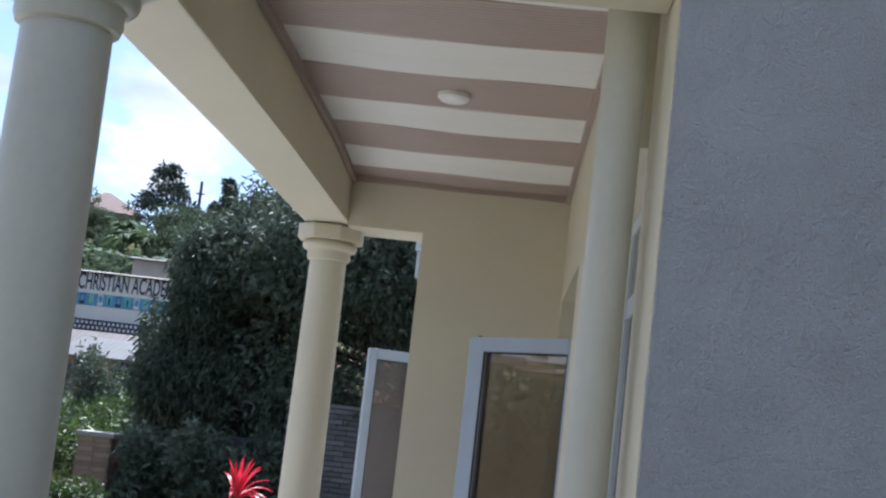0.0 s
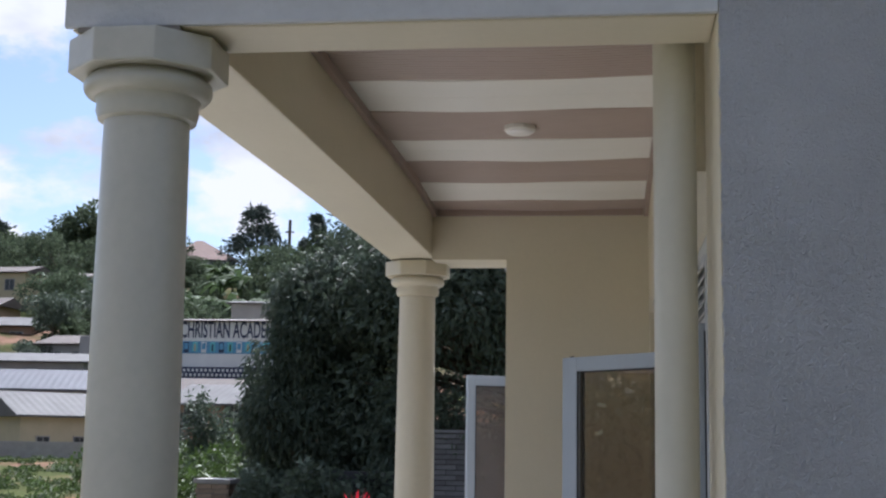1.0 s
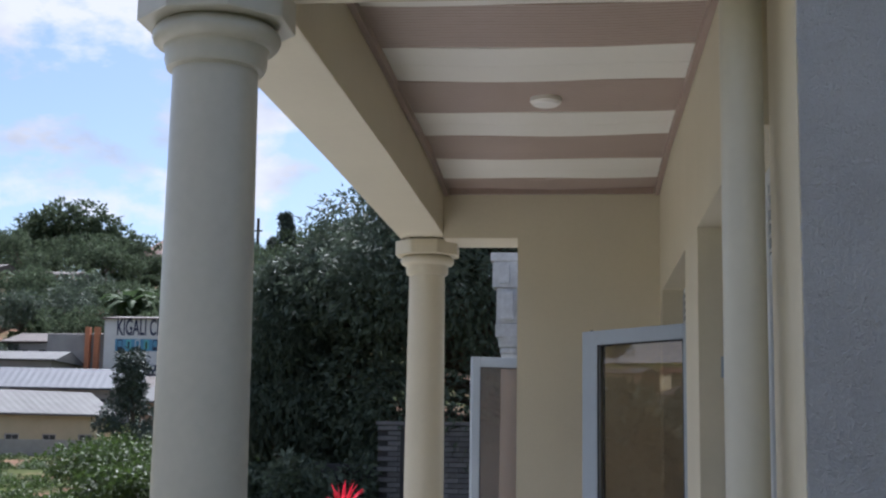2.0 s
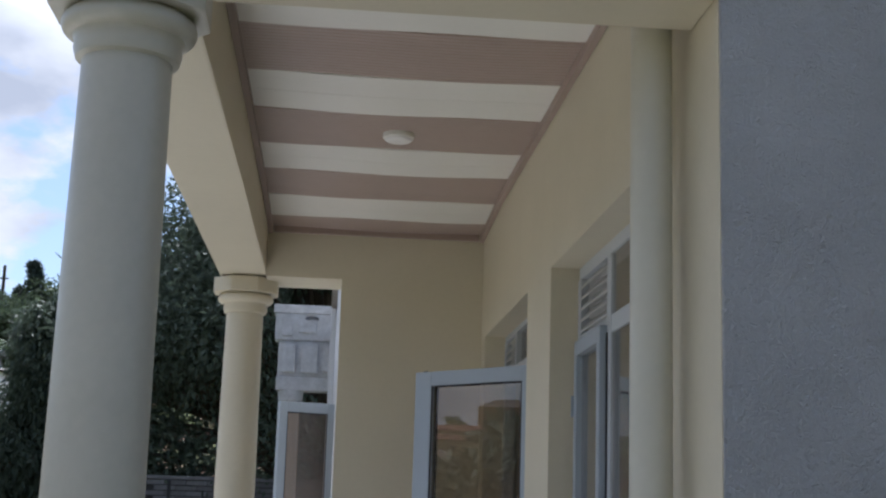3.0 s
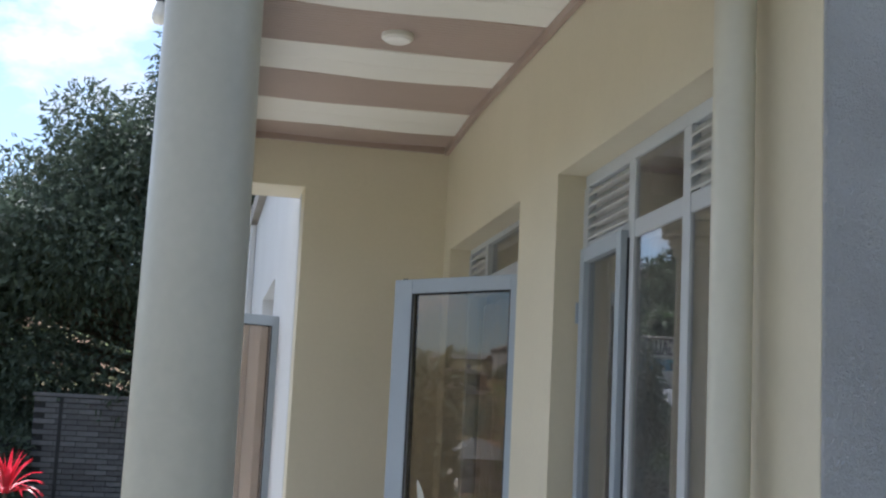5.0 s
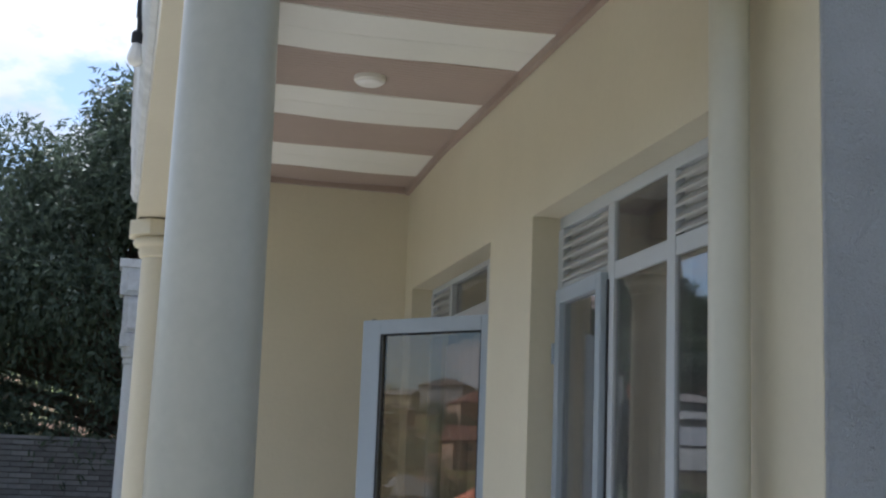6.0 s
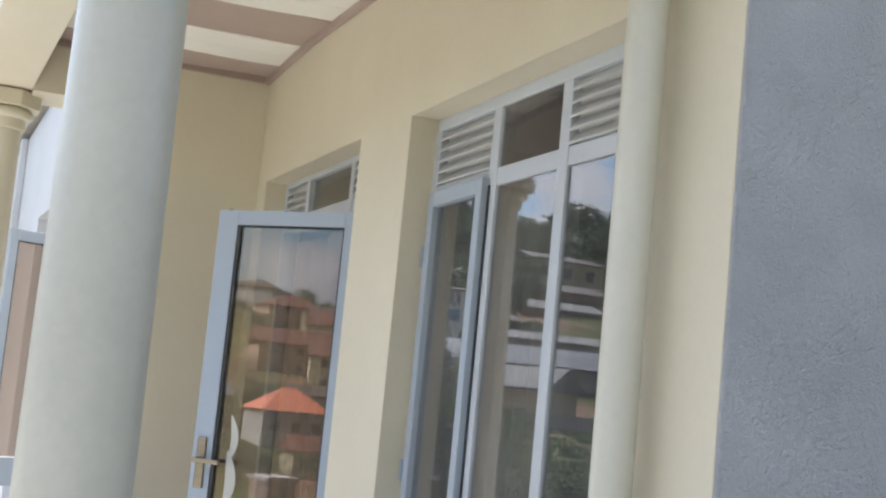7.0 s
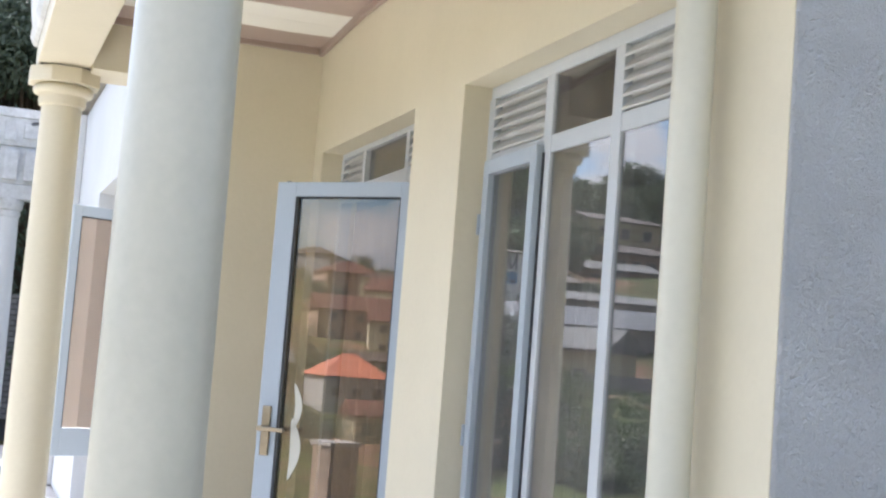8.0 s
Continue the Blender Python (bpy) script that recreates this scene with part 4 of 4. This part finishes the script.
# ---- houses ----
def sheet_roof(name, w, d, h, rise, material, parent, hip=False, over=0.35, ribs=True):
    """Two-sided or hipped roof; the tin one is ribbed down its slope."""
    bm = bmesh.new()
    X, Y = w / 2 + over, d / 2 + over
    if hip:
        rx = max(0.2, X - Y * 0.9)
        lo = [bm.verts.new(p) for p in ((-X, -Y, h), (X, -Y, h), (X, Y, h), (-X, Y, h))]
        a, b = bm.verts.new((-rx, 0, h + rise)), bm.verts.new((rx, 0, h + rise))
        for q in ((lo[0], lo[1], b, a), (lo[2], lo[3], a, b), (lo[1], lo[2], b), (lo[3], lo[0], a), (lo[3], lo[2], lo[1], lo[0])):
            bm.faces.new(q)
    else:
        n = max(8, int(2 * X / 0.35)) * 2 if ribs else 1
        rows = []
        for i in range(n + 1):
            x = -X + 2 * X * i / n
            o = 0.013 * (i % 2) if ribs else 0
            rows.append([bm.verts.new((x, -Y, h + o)), bm.verts.new((x, 0, h + rise + o)), bm.verts.new((x, Y, h + o)), bm.verts.new((x, Y, h - 0.08)), bm.verts.new((x, -Y, h - 0.08))])
        for r0, r1 in zip(rows, rows[1:]):
            for k in range(5):
                j = (k + 1) % 5
                bm.faces.new((r0[k], r1[k], r1[j], r0[j]))
        bm.faces.new(rows[0])
        bm.faces.new(list(reversed(rows[-1])))
    return part(name, bm, material, parent)


def house(x, y, w, d, h, rz, wallmat, roofmat, rise, label, hip=False, z=None, wins=3, storeys=1, ws=1.0):
    z = land(x, y) if z is None else z
    t = thing("house", (x, y, z), label, "house", "houses on the hillside", rz)
    part("wall", box(-w / 2, w / 2, -d / 2, d / 2, -1.2, h), wallmat, t)
    sheet_roof("roof", w, d, h + 0.02, rise, roofmat, t, hip)
    if not hip and rise > 0.4:
        bm = bmesh.new()
        for sx in (-w / 2 + 0.01, w / 2 - 0.13):
            vs = [bm.verts.new((sx + dx, yy, zz)) for dx in (0, 0.12) for yy, zz in ((-d / 2, h - 0.1), (d / 2, h - 0.1), (0, h + rise * 0.86))]
            bm.faces.new(vs[:3])
            bm.faces.new(vs[3:])
            for i in range(3):
                j = (i + 1) % 3
                bm.faces.new((vs[i], vs[j], vs[3 + j], vs[3 + i]))
        part("gable", bm, wallmat, t)
    for s in range(storeys):
        for i in range(wins):
            wx = -w / 2 + w * (i + 0.6) / (wins + 0.2)
            zb = h * s / storeys + 0.95
            wn = part("window", box(wx - 0.5 * ws, wx + 0.5 * ws, -d / 2 - 0.05, -d / 2 + 0.05, zb, zb + 1.05 * ws), M_HWHT, t)
            for k in (-1, 1):
                part("pane", box(wx + (k * 0.23 - 0.2) * ws, wx + (k * 0.23 + 0.2) * ws, -d / 2 - 0.06, -d / 2 - 0.03, zb + 0.07 * ws, zb + 0.98 * ws), M_DARKW, wn)
    return t


# pale yellow house with a tin roof and its compound wall
house(-23.9, 48.1, 5.3, 4.0, 2.4, 50, M_HYEL, M_TIN, 1.0, "pale yellow house with a ribbed tin roof", z=-0.07, wins=3, ws=0.6)
house(-28.5, 57, 12, 5, 2.4, 12, M_HWHT, M_TINW, 1.05, "long white house under a shiny tin roof", z=1.3, wins=5)
house(-17.3, 53, 4.4, 5.0, 2.0, -10, M_HBRN, M_TIN, 0.95, "low brown house under a dull tin roof", z=1.0, wins=2)
house(-23.4, 62, 7.0, 4.0, 2.2, 0, M_HBRN, M_TINR, 0.8, "brown house with a long tin roof below the school", z=1.6)
house(-34.0, 67, 8, 5, 2.4, 5, M_HWHT, M_TIN, 0.6, "white house with a flat shiny tin roof", z=3.2, wins=4)
house(-32.3, 73, 5.2, 5, 2.4, -4, M_HWHT, M_TINR, 0.7, "white house with a rusty roof beside the school", z=4.6)
house(-45.0, 86, 6, 5, 2.4, 8, M_HBRN, M_TIN, 0.8, "brown mud-brick house with a pale tin roof", z=6.8)
house(-51, 95, 4.5, 4, 2.6, 0, M_HBRN, M_TINR, 0.8, "brown house with a rusty roof up the hill", z=9.0)
house(-58, 92, 8, 5, 2.6, 6, M_HBRN, M_TIN, 0.8, "brown house with a pale tin roof up the hill", z=9.2)
house(-56, 108, 8, 5, 2.6, -6, M_HYEL, M_TINR, 0.8, "yellowish house with a rusty roof up the hill", z=13.2)
house(-51, 112, 8.5, 4, 2.6, 2, M_HBRN, M_TINR, 0.5, "long mud-brown house on the upper slope", z=13.4, wins=4, ws=0.8)
house(-67, 104, 8, 5, 2.6, 4, M_HBRN, M_TIN, 0.8, "brown house high on the hill under tin", z=12.0)
house(-44, 110, 7, 5, 2.6, 3, M_HBRN, M_TINR, 0.8, "mud-brown house between the gardens", z=11.2)
house(-47.5, 140, 7, 7, 3.0, 28, M_HWHT, M_TILED, 2.6, "house with a dark red tiled hip roof on the ridge", True, z=18.2)
house(-24.5, 83, 3.4, 4, 3.2, 4, M_HWHT, M_TIN, 0.3, "low grey house on the slope behind the school", z=7.4, wins=2, ws=0.6)
cw = structure("compound_wall", box(-8, 4.5, -0.12, 0.12, -1.5, 1.15), M_CONC, "weathered grey-white compound wall on the slope", "wall")
cw.matrix_world = pose(-21.3, 43.0, 0.15, 0, 0, 30)

# school with its painted name
school = thing("school", (-23.90, 70, 4.42), "white school building with a painted name and a blue mural", "school", rz=2)
part("wall", box(-6.9, 6.4, 0, 8, -2.0, 5.75), M_SCHOOL, school)
sheet_roof("roof", 13.2, 8.0, 5.8, 0.5, M_TINR, school).location = (-0.25, 4.0, 0)
part("mural", box(-5.9, 6.2, -0.03, -0.005, 2.95, 4.0), M_HBLU, school, "blue and teal mural band")
for i in range(15):
    part("mural_panel", box(-5.7 + i * 0.78, -5.25 + i * 0.78, -0.05, -0.028, 3.02 + 0.1 * (i % 2), 3.94), (M_NAVY, M_TEAL, M_SCHOOL, M_TEAL)[i % 4], school)
    if i % 2 == 0:
        part("mural_window", box(-5.64 + i * 0.78, -5.31 + i * 0.78, -0.06, -0.048, 3.3, 3.84), M_HBLU, school)
    else:
        part("mural_figure", box(-5.56 + i * 0.78, -5.40 + i * 0.78, -0.06, -0.048, 3.15, 3.75), (M_LEAF2, M_NAVY, M_HYEL)[i % 3], school)
for i in range(24):
    for z in (0.95, 1.35):
        o = 0.18 if z > 1 else 0.0
        part("railing_block", box(-3.3 + i * 0.38 + o, -3.1 + i * 0.38 + o, -0.74, -0.702, z, z + 0.24), M_SCHOOL, school)
part("balcony", box(-4.4, 6.2, -0.7, -0.2, 0.7, 1.75), M_NAVY, school, "dark patterned balcony front")
fc = bpy.data.curves.new("sign_text", "FONT")
fc.body = "KIGALI CHRISTIAN ACADEMY"
fc.size, fc.extrude, fc.offset = 1.35, 0.01, 0.022
fc.align_x = "CENTER"
tmp = new("sign_text_curve", fc)
me = bpy.data.meshes.new_from_object(tmp)
bpy.data.objects.remove(tmp)
xsv = [v.co.x for v in me.vertices]
k = 11.65 / (max(xsv) - min(xsv))
for v in me.vertices:
    v.co = (v.co.x * k, v.co.y * 1.48, v.co.z)
me.materials.append(M_NAVY)
st = new("lettering", me)
st.parent = school
st.matrix_basis = pose(0.0, -0.02, 4.35, 90, 0, 0)
st["label"] = "dark navy painted lettering"
for px in (-8.2, -7.4):
    part("pier", box(px - 0.3, px + 0.1, -0.3, 0.3, -1, 5.0), M_ORANGE, school, "orange painted pier")
part("annex", box(-12.0, -7.0, 0.2, 6, -2, 4.4), M_HWHT, school)

school.scale = (0.69, 0.69, 0.69)
pole_t = thing("utility_pole", (-36.9, 140, land(-36.9, 140)), "thin dark wooden utility pole on the ridge", "utility pole")
bm = bmesh.new()
limb(bm, (0, 0, -1), (0, 0, 8.2), 0.22, 0.17)
part("post", bm, M_BARK, pole_t)
bm = bmesh.new()
add_box(bm, -0.5, 0.5, -0.06, 0.06, 6.7, 6.85)
part("crossarm", bm, M_BARK, pole_t)

# town on the west slope, seen in the glass
WROOF = [M_TILED, M_TILED, M_TIN, M_TINR, M_TINR]
WWALL = [M_HWHT, M_HYEL, M_HBRN]
house(-129.5, -17.0, 7.0, 6.4, 3.0, 78, M_HWHT, M_TILE, 2.3, "house with a bright orange tiled hip roof in the valley", True, z=-3.9)
house(-106, -17.5, 6.0, 5.0, 2.6, 85, M_HYEL, M_TILED, 1.2, "low house with a red roof below the orange one", z=-6.2)
house(-186, -24.0, 12, 8, 5.0, 84, M_HBRN, M_TILED, 2.2, "wide two-storey house with a dark red roof", z=2.6, storeys=2)
house(-172, -29.5, 10, 8, 5.0, 96, M_HYEL, M_TILED, 2.0, "cream two-storey house with a red roof", z=1.0, storeys=2)
made = [(-129.5, -17.0), (-106, -17.5), (-186, -24.0), (-172, -29.5)]
for i in range(150):
    a = radians(rnd.uniform(-116, -76))
    r = rnd.uniform(95, 300)
    hx, hy = r * math.sin(a), -5 + r * math.cos(a)
    if min(math.hypot(hx - p, hy - q) for p, q in made) < 13 or (abs(math.degrees(a) + 95.5) < 4 and r < 124) or (math.degrees(a) > -91.5 and r < 170):
        continue
    made.append((hx, hy))
    house(hx, hy, rnd.uniform(7, 12), rnd.uniform(6, 9), rnd.choice((2.8, 3, 5.2)), rnd.uniform(60, 120), rnd.choice(WWALL), rnd.choice(WROOF), rnd.uniform(1.0, 2.4), "town house with a sloping roof on the far slope", rnd.random() < 0.6, wins=2)
for i in range(70):
    a = radians(rnd.uniform(-116, -76))
    r = rnd.choice((rnd.uniform(40, 280), rnd.uniform(285, 330)))
    th, tw = rnd.uniform(3.5, 7), rnd.uniform(2.4, 4.4)
    if not (r < 128 and abs(math.degrees(a) + 96) < 5):
        crown_tree(r * math.sin(a), -5 + r * math.cos(a), th, tw, 400 + i, n=1200)

for i in range(15):
    a = radians(-89.6 + i * 1.05 + rnd.uniform(-0.3, 0.3))
    r = rnd.uniform(40, 48)
    th = rnd.uniform(7.2, 9.2)
    crown_tree(r * math.sin(a), -1.4 + r * math.cos(a), th, 2.2, 520 + i, M_LEAF, "tall dark-green tree at the west edge of the yard", 2600)
for i in range(64):
    a = radians(rnd.uniform(-104, -91))
    r = rnd.uniform(128, 300)
    tx, ty = r * math.sin(a), -2 + r * math.cos(a)
    if min(math.hypot(tx + 7 - p, ty - q) for p, q in made) > 7.5:
        crown_tree(tx, ty, rnd.uniform(3.0, 5.6), rnd.uniform(2.0, 3.4), 600 + i, M_LEAF if i % 2 else M_SCRUB, n=700)

tr = random.Random(91)
for i in range(18):
    tx, ty = tr.uniform(-124, -96), tr.uniform(-27, -8)
    if min(math.hypot(tx - p, ty - q) for p, q in made) > 5:
        crown_tree(tx, ty, tr.uniform(2.2, 3.8), tr.uniform(1.6, 2.6), 700 + i, M_LEAF, "small dark-green tree between the valley houses", 900)

# ---- yard ----
plant = thing("cordyline", (-3.07, 8.0, land(-3.07, 8.0)), "cordyline with bright crimson strap leaves in the yard", "plant")
bm = bmesh.new()
limb(bm, (0, 0, -0.1), (0, 0, 0.88), 0.03, 0.02)
part("stem", bm, M_BARK, plant)
rr = random.Random(5)
for k in range(30):
    a, tilt = rr.uniform(0, 6.283), rr.uniform(0.05, 1.15)
    if k < 5:
        tilt *= 0.25
    L = rr.uniform(0.36, 0.5)
    bm = bmesh.new()
    prev = None
    for i in range(7):
        u = i / 6
        ang = tilt + 0.55 * u * u * tilt
        r, z = L * u * math.sin(ang), 0.86 + L * u * math.cos(ang)
        w = 0.028 * math.sin(math.pi * min(1, 0.12 + u * 0.88)) ** 0.7
        c, s = math.cos(a), math.sin(a)
        row = [bm.verts.new((r * c - s * w, r * s + c * w, z + 0.008)), bm.verts.new((r * c, r * s, z)), bm.verts.new((r * c + s * w, r * s - c * w, z + 0.008))]
        if prev:
            bm.faces.new((prev[0], prev[1], row[1], row[0]))
            bm.faces.new((prev[1], prev[2], row[2], row[1]))
        prev = row
    part("leaf", bm, M_RED, plant, smooth=True)

# shrub close to the path, with one broad leaf reaching out
SHRUB = Vector((-1.77, -6.13, -0.17))
shrub = thing("broadleaf_shrub", SHRUB, "slender shrub with one broad fresh green leaf reaching out", "shrub")
LEAF_A, LEAF_C, LEAF_B = Vector((-1.6524, -6.3627, 1.4411)), Vector((-1.5878, -6.4498, 1.4042)), Vector((-1.5658, -6.4527, 1.3937))
bm = bmesh.new()
limb(bm, (0, 0, 0), (0.01, 0.0, 1.66), 0.014, 0.008)
limb(bm, (0.01, 0.0, 1.66), LEAF_A - SHRUB, 0.003, 0.0012)
part("stem", bm, M_BARK, shrub)
# a folded blade: both halves lean the same way from the midrib, the lower one narrower
LEAN = Vector((-0.37, -0.93, -0.07))
UP = Vector((-0.43, -0.01, 0.90)).normalized()
LEN = 0.078
bm = bmesh.new()
prev = None
for i in range(41):
    u = i / 40
    c = LEAF_A * (1 - u) ** 2 + LEAF_C * (2 * u * (1 - u)) + LEAF_B * u * u
    s = (LEAF_B - c).length
    taper = min(1.0, 0.03 + u * 4.5)
    wu = min(0.0175, 0.0004 + 0.40 * s) * taper
    wl = min(0.0170, 0.0004 + 0.30 * max(0.0, s - 0.0085)) * taper
    row = []
    for k in (-1, -0.66, -0.33, 0, 0.33, 0.66, 1):
        w = wu * k if k > 0 else wl * k
        ripple = 0.0004 * math.sin(u * 46 + k) * abs(k)
        row.append(bm.verts.new(c + UP * w + LEAN * ((0.30 if k > 0 else 1.0) * abs(w) + ripple) - SHRUB))
    if prev:
        for k in range(6):
            bm.faces.new((prev[k], prev[k + 1], row[k + 1], row[k]))
    prev = row
lf = part("leaf", bm, M_FRESH, shrub, smooth=True, angle=30)
# lower half takes a darker, bluer green that paints in its shade and sky sheen
lf.data.materials.append(M_FRESH_SHADE)
lf.data.polygons.foreach_set("material_index", [1 if i % 6 < 3 else 0 for i in range(len(lf.data.polygons))])

# boundary wall of dark blocks, brick gate pillar
wall_b = structure("boundary_wall", box(-3.35, -0.4, 12.5, 12.68, -0.4, 1.76), M_MORTAR, "dark grey block boundary wall under the trees", "wall")
structure("boundary_wall_low", box(-4.3, -3.36, 12.5, 12.7, -0.4, 1.18, 0.01), M_MORTAR, "low dark grey wall end under the trees", "wall")
structure("boundary_wall_far", box(-6.6, -5.2, 16.0, 16.2, -1.0, 0.3), M_CONC, "low concrete wall behind the pillar", "wall")
part("coping", box(-3.38, -0.4, 12.46, 12.72, 1.76, 1.81, 0.008), M_BLOCK, wall_b)
part("pier", box(-3.01, -2.96, 12.45, 12.475, -0.4, 1.76, 0.004), M_MORTAR, wall_b)

pillar = thing("gate_pillar", (-6.18, 13.0, -0.55), "square weathered brown brick gate pillar with a cap", "pillar")
part("core", box(-0.24, 0.24, -0.24, 0.24, -0.3, 1.50), M_MORTAR_GAP, pillar)
part("cap", box(-0.29, 0.29, -0.29, 0.29, 1.50, 1.57, 0.012), M_CONC, pillar, "flat mortar cap")


def piece_mesh(name, lx, ly, lz, material):
    bm = box(-lx / 2, lx / 2, -ly / 2, ly / 2, -lz / 2, lz / 2)
    me = bpy.data.meshes.new(name)
    bmesh.ops.recalc_face_normals(bm, faces=bm.faces[:])
    bm.to_mesh(me)
    bm.free()
    me.materials.append(material)
    return me


def place(name, me, parent, m):
    ob = new(name, me)
    ob.parent = parent
    ob.matrix_basis = m
    return ob


# ---- pieces: floor tiles, wall blocks, pillar bricks ----
tile_me = piece_mesh("tile", 0.396, 0.396, 0.012, M_FLOOR)
for i in range(5):
    for j in range(12):
        place("tile", tile_me, floor, pose(-1.4 + 0.4 * i, -4.2 + 0.4 * j, -0.006))
block_me = piece_mesh("block", 0.292, 0.05, 0.062, M_BLOCK)
pr = random.Random(3)
for r in range(22):
    for c in range(9):
        x = -3.2 + 0.3 * c + (0.15 if r % 2 else 0)
        if x < -0.55:
            place("block", block_me, wall_b, pose(x, 12.485 + pr.uniform(-0.006, 0.006), 1.715 - 0.075 * r))
brick_me = piece_mesh("brick", 0.228, 0.04, 0.062, M_BRICK)
for r in range(24):
    for side in range(4):
        for c in (-0.5, 0.5):
            o = 0.04 if r % 2 else -0.02
            m = pose(0, 0, 0, 0, 0, 90 * side) @ pose(c * 0.238 + o * 0.5, -0.237 + pr.uniform(-0.012, 0.010), 1.46 - 0.072 * r)
            place("brick", brick_me, pillar, m)
pillar["group"] = "gate pillars"
copy_thing(pillar, pose(-15.15, -3.1, -1.57, 0, 0, -28))
